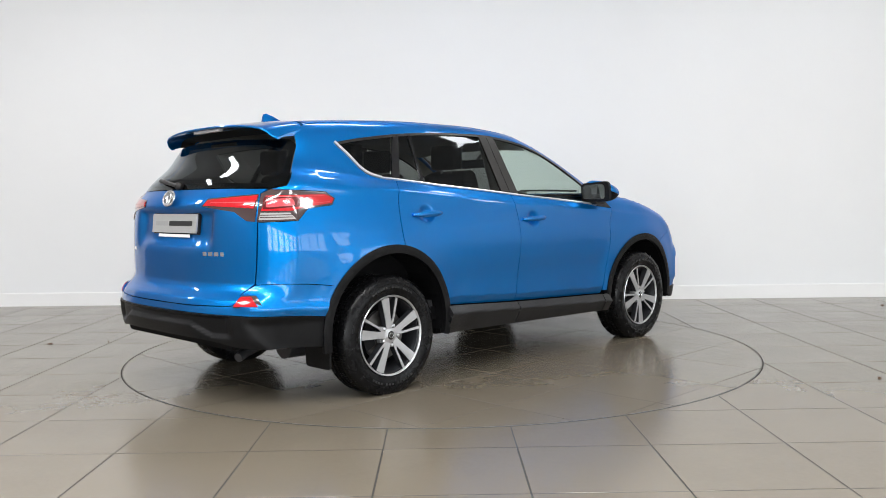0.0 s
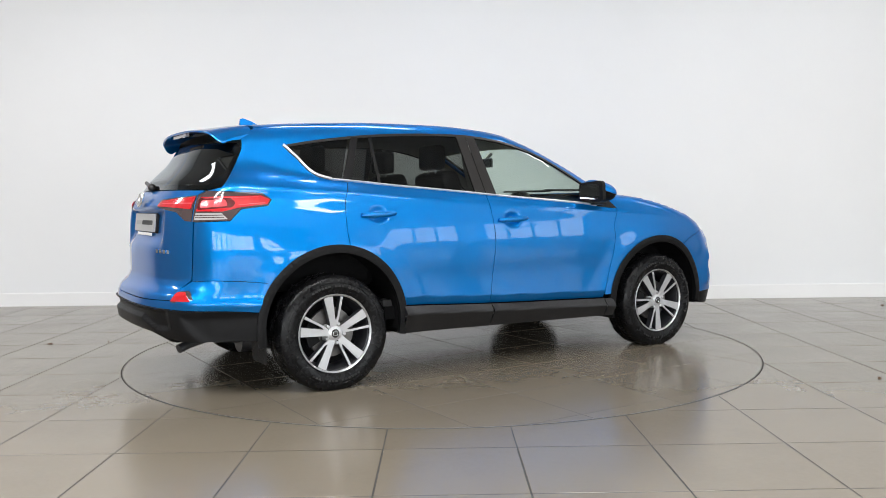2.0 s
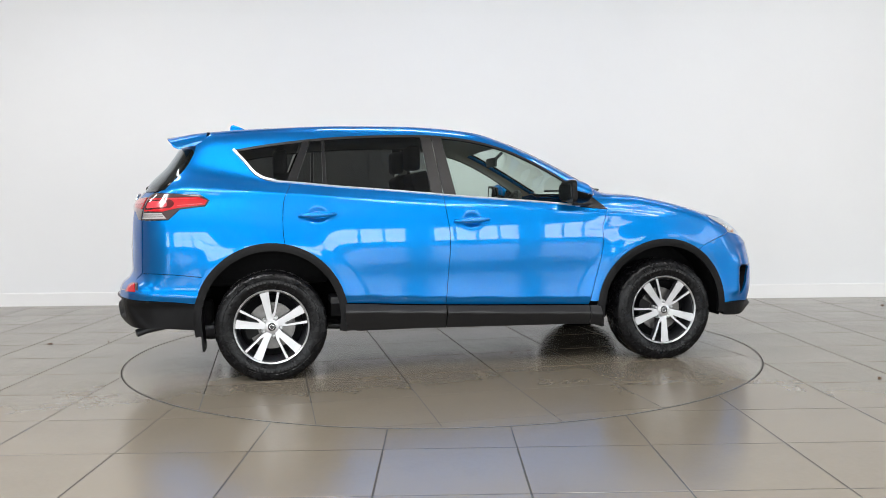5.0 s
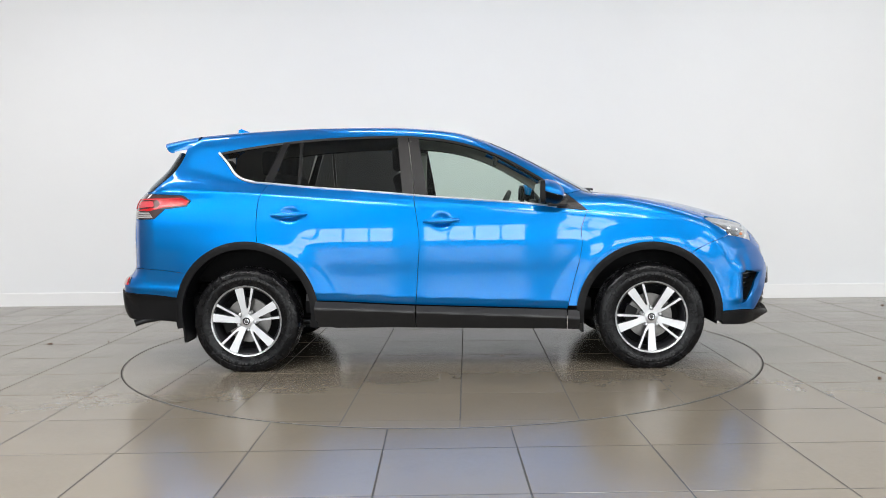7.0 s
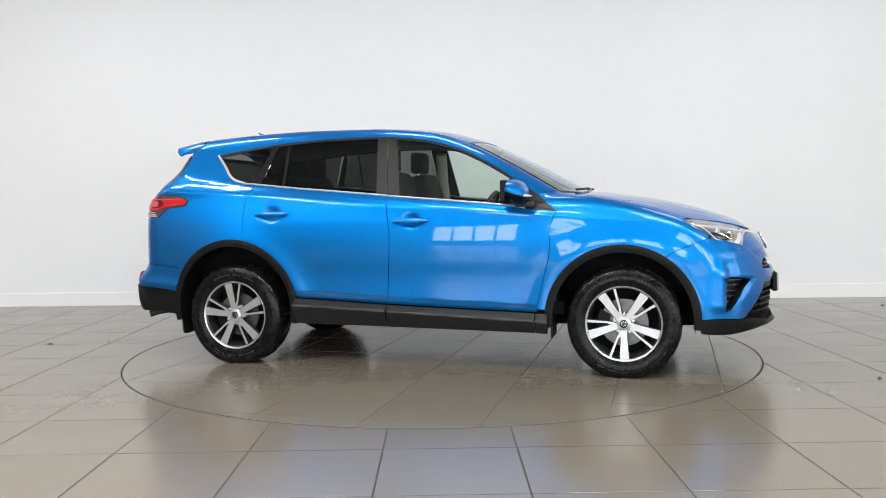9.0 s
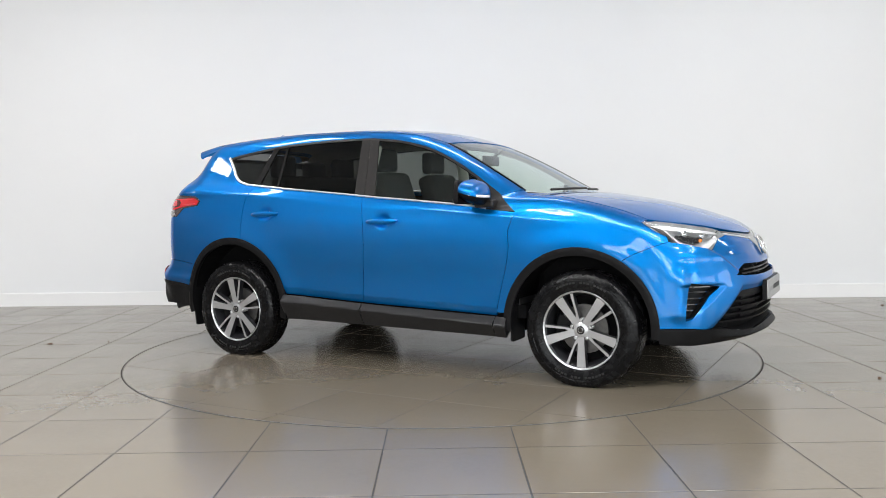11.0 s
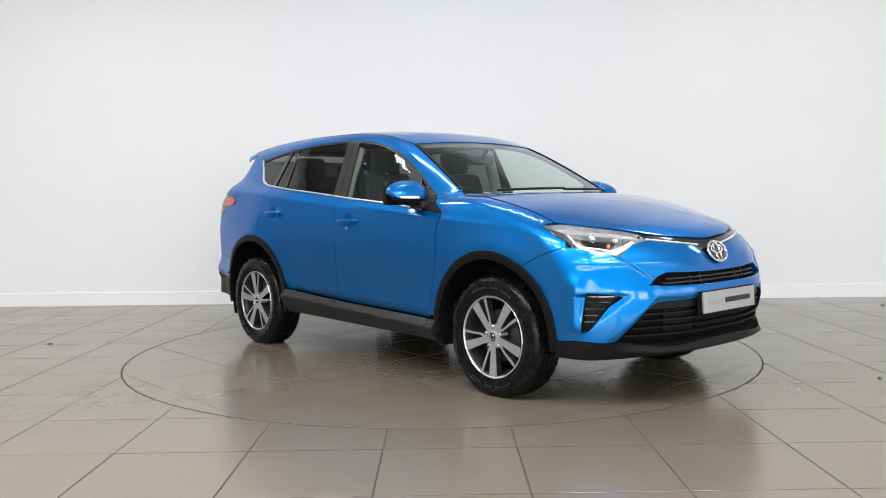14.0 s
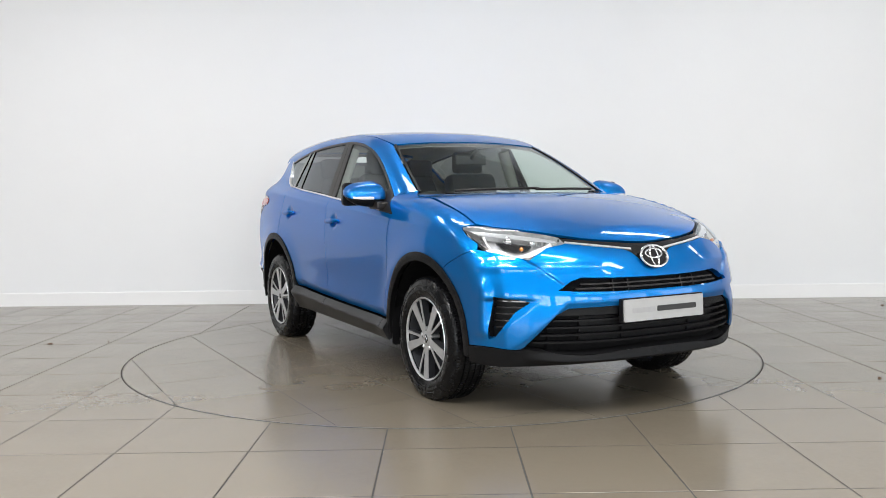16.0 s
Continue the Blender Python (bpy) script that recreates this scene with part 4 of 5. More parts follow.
def badge(name, m, rx, rz):
    """Plain oval badge: a dark disc, a chrome rim and two crossed chrome ovals."""
    bm = bmesh.new()
    n = 48
    poly = [(rx * 0.95 * math.cos(2 * math.pi * k / n), rz * 0.95 * math.sin(2 * math.pi * k / n)) for k in range(n)]
    plate_bm(bm, poly, 0.0, 0.006)
    disc = part(name, bm, GLOSS_BLACK, CAR, "oval chrome-rimmed badge")
    disc.matrix_local = m
    for cx, cz, a, b, r in ((0, 0, rx, rz, 0.0062), (0, rz * 0.25, rx * 0.62, rz * 0.42, 0.0045), (0, 0.0, rx * 0.28, rz * 0.93, 0.0045)):
        bm = bmesh.new()
        pts = [(cx + a * math.cos(2 * math.pi * k / n), cz + b * math.sin(2 * math.pi * k / n), 0.007) for k in range(n + 1)]
        tube(bm, pts, r, 8)
        part("badge_ring", bm, BADGE_CHROME, disc, smooth=True)
    return disc


def build_back():
    W = BACK
    outer = W.flat(xyz((-2.018, -0.733, 1.192), (-1.742, -0.831, 1.176), (-1.688, -0.846, 1.14), (-1.712, -0.854, 1.105), (-1.865, -0.841, 1.088), (-1.934, -0.848, 1.024), (-2.102, -0.715, 1.02), (-2.062, -0.70, 1.17)))
    inner = W.flat(xyz((-2.066, -0.692, 1.168), (-2.186, -0.366, 1.147), (-2.206, -0.338, 1.104), (-2.154, -0.582, 1.073), (-2.13, -0.663, 1.024), (-2.106, -0.708, 1.021)))
    skin("tail_light", W, outer, SMOKE_LENS, CAR, "red and clear tail light", off=0.003, depth=0.03, step=0.02, gap=0.001)
    red = W.flat(xyz((-2.045, -0.725, 1.155), (-1.75, -0.835, 1.163), (-1.70, -0.85, 1.138), (-1.72, -0.856, 1.113), (-1.87, -0.845, 1.097), (-1.96, -0.82, 1.075), (-2.075, -0.725, 1.078)))
    skin("red_lens", W, red, RED_LENS, CAR, "glossy red lens", off=0.007, depth=0.008, step=0.02, gap=0.0)
    clear = W.flat(xyz((-2.078, -0.724, 1.068), (-1.965, -0.82, 1.066), (-1.945, -0.845, 1.032), (-2.094, -0.724, 1.03)))
    skin("clear_lens", W, clear, LENS_GREY, CAR, "clear reversing lens", off=0.0065, depth=0.008, step=0.02, gap=0.0)
    skin("gate_light", W, inner, SMOKE_LENS, CAR, "red and smoked lamp on the tailgate", off=0.004, depth=0.012, step=0.02, gap=0.001)
    red2 = W.flat(xyz((-2.072, -0.69, 1.158), (-2.183, -0.37, 1.137), (-2.197, -0.35, 1.108), (-2.15, -0.58, 1.098), (-2.10, -0.69, 1.09)))
    skin("red_lens", W, red2, RED_LENS, CAR, "glossy red lens", off=0.008, depth=0.008, step=0.02, gap=0.0)
    glow_in = W.flat(xyz((-2.05, -0.735, 1.14), (-1.93, -0.80, 1.146), (-1.92, -0.81, 1.10), (-2.06, -0.735, 1.09)))
    surround = W.flat(xyz((-2.062, -0.728, 1.150), (-1.915, -0.805, 1.153), (-1.89, -0.825, 1.125), (-1.905, -0.82, 1.096), (-2.07, -0.728, 1.084)))
    skin("lamp_surround", W, rounded(surround, 0.015), RED_DARK, CAR, "dark red lamp surround", off=0.0078, depth=0.004, step=0.03, gap=0.0)
    for z in (1.055, 1.043):
        slit = W.flat(xyz((-2.082, -0.724, z + 0.002), (-1.957, -0.826, z + 0.002), (-1.955, -0.828, z - 0.002), (-2.084, -0.724, z - 0.002)))
        skin("lens_rib", W, slit, SMOKE_LENS, CAR, off=0.008, depth=0.004, step=0.03, gap=0.0)
    for pts in (((-2.03, -0.73, 1.150), (-1.76, -0.832, 1.157), (-1.755, -0.834, 1.153), (-2.03, -0.73, 1.146)), ((-1.88, -0.835, 1.112), (-1.73, -0.852, 1.122), (-1.73, -0.852, 1.118), (-1.88, -0.835, 1.108)), ((-2.085, -0.69, 1.125), (-2.175, -0.40, 1.124), (-2.176, -0.40, 1.120), (-2.087, -0.69, 1.119))):
        skin("lens_rib", W, W.flat(xyz(*pts)), RED_DEEP, CAR, "pale red rib in the lens", off=0.0088, depth=0.003, step=0.03, gap=0.0)
    skin("lamp_reflector", W, rounded(glow_in, 0.02), RED_DEEP, CAR, "deep red reflector in the lens", off=0.0085, depth=0.003, step=0.03, gap=0.004)
    # tailgate and rear glass
    top_edge = W.flat(xyz((-2.125, 0.0, 1.204), (-2.105, -0.4, 1.203), (-2.02, -0.70, 1.198)))
    side_edge = np.vstack([W.flat(flank([(-2.062, 1.17), (-2.102, 1.018), (-2.112, 0.822), (-2.118, 0.692)])), W.flat(xyz((-2.166, -0.663, 0.648)))])
    low_edge = W.flat(xyz((-2.227, -0.645, 0.580), (-2.304, -0.372, 0.574), (-2.325, 0.0, 0.574)))
    gate = both_sides(np.vstack([top_edge, side_edge, low_edge]))
    skin("tailgate", W, gate, PAINT, CAR, step=0.016, mirror=False, gap=0.003,
         dent=lambda p: -0.042 * (0.5 + 0.5 * np.tanh((1.082 - p[:, 2]) / 0.012)) * (0.5 + 0.5 * np.tanh((p[:, 2] - 0.90) / 0.04)) * (0.5 + 0.5 * np.tanh((0.42 - np.abs(p[:, 1])) / 0.03)))
    glass_edge = W.flat(xyz((-1.959, -0.782, 1.212), (-1.917, -0.748, 1.265), (-1.857, -0.691, 1.326), (-1.821, -0.662, 1.381), (-1.783, -0.640, 1.444)))
    glass_top = W.flat(xyz((-1.80, -0.6, 1.475), (-1.87, -0.45, 1.482), (-1.915, -0.25, 1.49), (-1.925, 0.0, 1.492)))
    glass_low = W.flat(xyz((-2.125, 0.0, 1.207), (-2.105, -0.4, 1.206), (-2.02, -0.71, 1.201)))
    rear_glass = both_sides(np.vstack([glass_low, glass_edge, glass_top]))
    skin("rear_glass", W, rear_glass, TINTED, CAR, "dark tinted rear window", off=-0.003, depth=0.006, step=0.02, mirror=False, gap=0.002)
    ring_in = both_sides(np.vstack([glass_low + [0, 0.035], glass_edge[:1] + [0.10, 0.05], glass_edge[2:] + [0.06, -0.03], glass_top[1:] - [0, 0.03]]))
    skin("glass_border", W, rear_glass, GLOSS_BLACK, CAR, "black border of the rear window", holes=[ring_in], off=-0.012, depth=0.004, step=0.04, mirror=False, gap=0.002)
    # rear bumper
    seam = W.flat(flank(stroke([(-1.722, 0.664), (-1.76, 0.668), (-1.9, 0.684), (-2.03, 0.692), (-2.118, 0.688)])))
    arch_b = W.flat(flank(arc(*ARCH_R, 146, 166, 12)))
    btop = W.flat(xyz((-1.79, -0.885, 0.500), (-1.95, -0.87, 0.515), (-2.092, -0.81, 0.525), (-2.247, -0.623, 0.532), (-2.32, -0.335, 0.536), (-2.335, 0.0, 0.536)))
    half = np.vstack([low_edge[::-1], side_edge[::-1][:1], seam[::-1], arch_b, stroke(btop)])
    refl = rounded(W.flat(xyz((-2.224, -0.655, 0.571), (-2.178, -0.669, 0.627), (-2.132, -0.744, 0.631), (-2.119, -0.791, 0.571))), 0.01)
    skin("rear_bumper", W, both_sides(half), PAINT, CAR, step=0.02, mirror=False, depth=0.03,
         dent=lambda p: 0.012 * np.exp(-((p[:, 2] - (0.60 - 0.25 * np.clip(np.abs(p[:, 1]) - 0.66, 0, 1))) / 0.03) ** 2) * np.clip((np.abs(p[:, 1]) - 0.62) / 0.08, 0, 1))
    skin("rear_reflector", W, refl, SMOKE_LENS, CAR, "red and clear rear reflector", off=0.008, depth=0.02, step=0.02, gap=0.0)
    skin("red_reflector", W, rounded(W.flat(xyz((-2.218, -0.655, 0.576), (-2.176, -0.668, 0.622), (-2.145, -0.722, 0.624), (-2.138, -0.770, 0.578))), 0.008), RED_LENS, CAR, "red reflector half", off=0.012, depth=0.01, step=0.02, gap=0.0)
    arch_c = W.flat(flank(arc(*ARCH_R, 166, 187, 10)))
    low = W.flat(xyz((-1.80, -0.868, 0.333), (-1.969, -0.832, 0.345), (-2.19, -0.69, 0.358), (-2.264, -0.53, 0.388), (-2.31, -0.31, 0.400), (-2.32, 0.0, 0.402)))
    skin("bumper_valance", W, both_sides(np.vstack([stroke(btop)[::-1], arch_c, stroke(low)])), BLACK_PLASTIC, CAR, "textured black plastic lower bumper", off=0.000, depth=0.08, step=0.012, mirror=False,
         dent=valance)
    badge("badge", Matrix.Translation((-2.222, 0, 1.152)) @ Matrix.Rotation(radians(-72), 4, "Y") @ Matrix.Rotation(radians(-90), 4, "Z"), 0.062, 0.043)
    # model letters, as plain bars
    for k, (y, w) in enumerate(((-0.385, 0.04), (-0.43, 0.04), (-0.475, 0.04), (-0.518, 0.03))):
        a = W.flat(TOPLESS(y, 0.848))
        bar = rounded(np.array([a[0] + [-w / 2.3, -0.011], a[0] + [w / 2.3, -0.011], a[0] + [w / 2.3, 0.011], a[0] + [-w / 2.3, 0.011]]), 0.005)
        skin("lettering_bar", W, bar, CHROME, CAR, "chrome lettering", off=0.004, depth=0.005, step=0.02, gap=0.0, mirror=False)
    for y, w in ((0.50, 0.05), (0.56, 0.04)):
        a = W.flat(TOPLESS(y, 0.855))
        bar = np.array([a[0] + [-w / 1.9, -0.010], a[0] + [w / 1.9, -0.010], a[0] + [w / 1.9, 0.010], a[0] + [-w / 1.9, 0.010]])
        skin("lettering_bar", W, bar, CHROME, CAR, "chrome lettering", off=0.004, depth=0.005, step=0.02, gap=0.0, mirror=False)
    spoiler()


def valance(p):
    """A ledge along the middle and a slanting fold towards the corners."""
    ay, z = np.abs(p[:, 1]), p[:, 2]
    edge = 0.478 - 0.06 * np.clip((ay - 0.36) / 0.16, 0, 1)
    ledge = 0.010 - 0.024 * (0.5 + 0.5 * np.tanh((z - edge) / 0.007)) * np.clip((0.66 - ay) / 0.05, 0, 1) * (0.5 + 0.5 * np.tanh((0.522 - z) / 0.006))
    fold = -0.02 * (0.5 + 0.5 * np.tanh((ay - 0.735 - 0.5 * (0.50 - z)) / 0.018)) * (0.5 + 0.5 * np.tanh((0.50 - z) / 0.02))
    return ledge + fold


def TOPLESS(y, z):
    """The tail's skin at a height, straight from behind."""
    return cast(xyz((-3.4, y, z)), xyz((1.0, 0.0, 0.0)), 2.5)


def spoiler():
    ys = 0.605 * np.sin(np.linspace(-1, 1, 81) * math.pi / 2)
    z0 = TOP.lift(np.stack([0 * ys - 1.712, np.clip(ys, -0.585, 0.585)], 1))[:, 2] - 0.8 * np.clip(np.abs(ys) - 0.575, 0, 1) + 0.002
    V, F, U = [], [], []
    for y, z in zip(ys, z0):
        e = abs(y) / 0.605
        tip = -1.995 + 0.055 * e ** 2.5 + 0.05 * e ** 24
        zt = z - 0.038 - 0.012 * e ** 3
        low = 1 - 0.6 * e ** 5
        run = lambda x: z + (zt - z) * ((-1.712 - x) / (-1.712 - tip)) ** 1.3
        xs = [-1.712, -1.75, -1.80, -1.86, tip + 0.05, tip + 0.012, tip + 0.002, tip, tip + 0.004, tip + 0.03, -1.88, -1.83, -1.78, -1.735]
        zs = [z, run(-1.75), run(-1.80), run(-1.86), run(tip + 0.05), zt + 0.004, zt + 0.001, zt - 0.005, zt - 0.010, run(tip + 0.03) - 0.018, run(-1.88) - 0.022 * low, run(-1.83) - 0.034 * low, run(-1.78) - 0.056 * low, run(-1.735) - 0.075 * low]
        V += [(x, y, q) for x, q in zip(xs, zs)]
    m = 14
    for i in range(len(ys) - 1):
        for k in range(m - 1):
            a = i * m + k
            (F if k < 11 else U).append((a, a + m, a + m + 1, a + 1))
    last = (len(ys) - 1) * m
    F += [tuple(range(m))[::-1], tuple(range(last, last + m))]
    bm = bmesh.new()
    vs = [bm.verts.new(v) for v in V]
    for f in F:
        bm.faces.new([vs[k] for k in f])
    sp = part("rear_spoiler", bm, PAINT, CAR, "body-coloured roof spoiler", smooth=True)
    bm = bmesh.new()
    vs = [bm.verts.new(v) for v in V]
    for f in U:
        bm.faces.new([vs[k] for k in f])
    for v in [v for v in vs if not v.link_faces]:
        bm.verts.remove(v)
    part("spoiler_underside", bm, SATIN_BLACK, sp, "black underside of the spoiler", smooth=True)
    bm = bmesh.new()
    zc = float(z0[40])
    box(bm, -1.978, -1.955, -0.15, 0.15, zc - 0.068, zc - 0.05, 0.004)
    part("brake_lamp", bm, LENS_GREY, sp, "long high-level brake light")


def sill_press(p):
    """A ledge that slopes out from the doors, then a face that leans in towards the floor."""
    drop = 0.433 - 0.0451 * p[:, 0] - p[:, 2]
    return 0.042 * np.clip(drop / 0.048, 0, 1) - 0.055 * np.clip((drop - 0.052) / 0.12, 0, 1)


def build_sides():
    # arch trims, sill cladding
    for (cx, cz, r), a0, a1 in ((ARCH_F, -6, 186), (ARCH_R, -12, 192)):
        ringp = np.vstack([arc(cx, cz, r + 0.004, a0, a1, 70), arc(cx, cz, r - 0.044, a1, a0, 70)])
        skin("arch_trim", SIDE, ringp, BLACK_PLASTIC, CAR, "textured black plastic wheel arch trim", off=0.012, depth=0.035, step=0.02, gap=0.0,
             dent=lambda p, c=(cx, cz, r): -0.006 * np.clip((np.hypot(p[:, 0] - c[0], p[:, 2] - c[1]) - c[2] + 0.012) / 0.016, 0, 1))
    for (a, b) in ((-0.868, -0.21), (-0.205, 0.782), (0.787, 0.86)):
        x = np.linspace(a, b, 30)
        up = np.interp(x, SILL_TOP[:, 0], SILL_TOP[:, 1])
        lo = np.interp(x, (-0.87, 0.88), (0.292, 0.268))
        skin("sill_cladding", SIDE, np.vstack([np.stack([x, up - 0.002], 1), np.stack([x, lo], 1)[::-1]]), SILL_PLASTIC, CAR, "black plastic sill cladding", off=0.004, depth=0.06, step=0.012, gap=0.001,
             dent=sill_press)
    # handles
    for hx, hz in HANDLES:
        for sg in (1, -1):
            y0 = float(on_side([(hx, hz)])[0, 1])
            bm = bmesh.new()
            n = 17
            for k in range(n):
                u = -1 + 2 * k / (n - 1)
                x = hx + 0.120 * u
                zc, half, out = hz + 0.004 * u, 0.018 * (1 - 0.6 * abs(u) ** 3), 0.030 - 0.022 * abs(u) ** 4
                for q in range(10):
                    a = 2 * math.pi * q / 10
                    bm.verts.new((x, (y0 - out + 0.009 * math.cos(a)) * sg, zc + half * math.sin(a)))
            bm.verts.ensure_lookup_table()
            for k in range(n - 1):
                for q in range(10):
                    bm.faces.new([bm.verts[i] for i in (k * 10 + q, k * 10 + (q + 1) % 10, k * 10 + 10 + (q + 1) % 10, k * 10 + 10 + q)])
            bm.faces.new(bm.verts[:10])
            bm.faces.new(bm.verts[-10:])
            for u in (-0.095, 0.09):
                box(bm, hx + u - 0.02, hx + u + 0.02, min((y0 - 0.018) * sg, (y0 + 0.005) * sg), max((y0 - 0.018) * sg, (y0 + 0.005) * sg), hz - 0.009, hz + 0.009, 0.004)
            part("door_handle", bm, PAINT, CAR, "body-coloured pull handle", smooth=True)
    # mirrors
    for sg in (1, -1):
        def shell(z_lo, z_hi, grow, mat, name, lab):
            bm = bmesh.new()
            n, m = 28, 14
            for i in range(m + 1):
                v = z_lo + (z_hi - z_lo) * i / m
                ph = math.asin(max(-1, min(1, v)))
                for k in range(n):
                    a = 2 * math.pi * k / n
                    c, s_ = math.cos(a), math.sin(a)
                    e = 0.58
                    ux, uy = math.copysign(abs(c) ** e, c), math.copysign(abs(s_) ** e, s_)
                    rr = max(math.cos(ph), 0.02) ** 0.7
                    px = 0.675 + (0.082 if ux > 0 else 0.068) * ux * rr * grow
                    py = 0.965 + 0.132 * uy * rr * grow
                    pz = 1.165 + 0.074 * v * grow * (1 - 0.22 * uy * rr) - 0.02 * ux * rr
                    bm.verts.new((px, -py * sg, pz))
            bm.verts.ensure_lookup_table()
            for i in range(m):
                for k in range(n):
                    bm.faces.new([bm.verts[q] for q in (i * n + k, i * n + (k + 1) % n, i * n + n + (k + 1) % n, i * n + n + k)])
            bm.faces.new(bm.verts[:n])
            bm.faces.new(bm.verts[-n:])
            return part(name, bm, mat, CAR, lab, smooth=True)
        cap = shell(-0.18, 0.99, 1.0, PAINT, "mirror_cap", "body-coloured mirror cap")
        shell(-0.98, -0.17, 0.97, BLACK_PLASTIC, "mirror_base", "black mirror underside")
        bm = bmesh.new()
        y0, y1 = sorted((-0.80 * sg, -0.93 * sg))
        box(bm, 0.66, 0.79, y0, y1, 1.07, 1.118, 0.014)
        part("mirror_arm", bm, SATIN_BLACK, CAR, "black mirror arm")
        bm = bmesh.new()
        tube(bm, [(0.700, -1.085 * sg, 1.151), (0.742, -1.06 * sg, 1.143), (0.762, -1.00 * sg, 1.139), (0.766, -0.94 * sg, 1.139)], 0.009, 8)
        part("mirror_indicator", bm, LAMP_CLEAR, CAR, "slim clear indicator strip", smooth=True)
        bm = bmesh.new()
        poly = rounded([(-0.125, -0.070), (0.118, -0.066), (0.125, 0.062), (-0.115, 0.078)], 0.035)
        plate_bm(bm, [tuple(p) for p in poly], 0.0, 0.03, place=lambda u, v, d: (0.600 + d, (-0.965 + u) * sg, 1.163 + v), bevel=0.006)
        part("mirror_surround", bm, BLACK_PLASTIC, CAR, "black mirror housing edge")
        bm = bmesh.new()
        poly = rounded([(-0.09, -0.052), (0.09, -0.052), (0.095, 0.048), (-0.08, 0.056)], 0.028)
        plate_bm(bm, [tuple(p) for p in poly], 0.0, 0.004, place=lambda u, v, d: (0.588 + d + 0.12 * (0.09 - u) - 0.12 * 0.09 + 0.05 * v, (-0.965 + u) * sg, 1.163 + v))
        part("mirror_glass", bm, MIRROR_GLASS, CAR, "mirror glass")
    # shark fin
    bm = bmesh.new()
    zr = float(TOP.lift(xyz((-1.58, 0.0)))[0, 2])
    prof = [(x + 0.075, z) for x, z in ((-1.665, zr - 0.008), (-1.655, zr + 0.058), (-1.635, zr + 0.064), (-1.585, zr + 0.045), (-1.53, zr + 0.018), (-1.47, zr - 0.006))]
    for yy in (-1, 1):
        for x, z in prof:
            t = max(0.0, (z - zr + 0.008) / 0.07)
            bm.verts.new((x, yy * (0.032 * (1 - 0.85 * t) * (0.35 + 0.65 * math.sin(math.pi * min(1, max(0.08, (x + 1.605) / 0.21))))), z))
    bm.verts.ensure_lookup_table()
    n = len(prof)
    bm.faces.new(bm.verts[:n])
    bm.faces.new(list(bm.verts)[n:][::-1])
    for i in range(n):
        bm.faces.new([bm.verts[k] for k in (i, (i + 1) % n, n + (i + 1) % n, n + i)])
    part("roof_aerial", bm, PAINT, CAR, "blue shark-fin aerial")
    # plates
    number_plate(Matrix.Translation((2.288, 0.0, 0.553)) @ Matrix.Rotation(radians(90), 4, "Z") @ Matrix.Rotation(radians(90 - 2), 4, "X"), 0.535, 0.112)
    number_plate(Matrix.Translation((-2.205, -0.02, 1.010)) @ Matrix.Rotation(radians(-90), 4, "Z") @ Matrix.Rotation(radians(90 - 6), 4, "X"), 0.52, 0.108)


def number_plate(m, w, h):
    bm = bmesh.new()
    plate_bm(bm, [tuple(p) for p in rounded([(-w / 2, -h / 2), (w / 2, -h / 2), (w / 2, h / 2), (-w / 2, h / 2)], 0.008)], 0.0, 0.008)
    pl = part("number_plate", bm, PLATE, CAR, "silver dealer plate with bars of lettering")
    pl.matrix_local = m
    bm = bmesh.new()
    box(bm, -w / 2 - 0.006, w / 2 + 0.006, -h / 2 - 0.006, h / 2 + 0.006, -0.03, -0.001, 0.006)
    part("plate_holder", bm, BLACK_PLASTIC, pl, "black plate holder")
    for x0, x1, y0, y1, mat in ((-0.215, -0.065, -0.014, 0.012, LETTER_GREY), (-0.052, 0.215, -0.014, 0.014, LETTER)):
        bm = bmesh.new()
        plate_bm(bm, [tuple(p) for p in rounded([(x0, y0), (x1, y0), (x1, y1), (x0, y1)], 0.006)], 0.009, 0.010)
        part("lettering_bar", bm, mat, pl)
    if w > 0.53:
        return
    bm = bmesh.new()
    box(bm, -0.18, 0.18, -h / 2 - 0.024, -h / 2 - 0.007, 0.0, 0.006)
    part("plate_strip", bm, WHITE_PLASTIC, pl, "white strip below the plate")


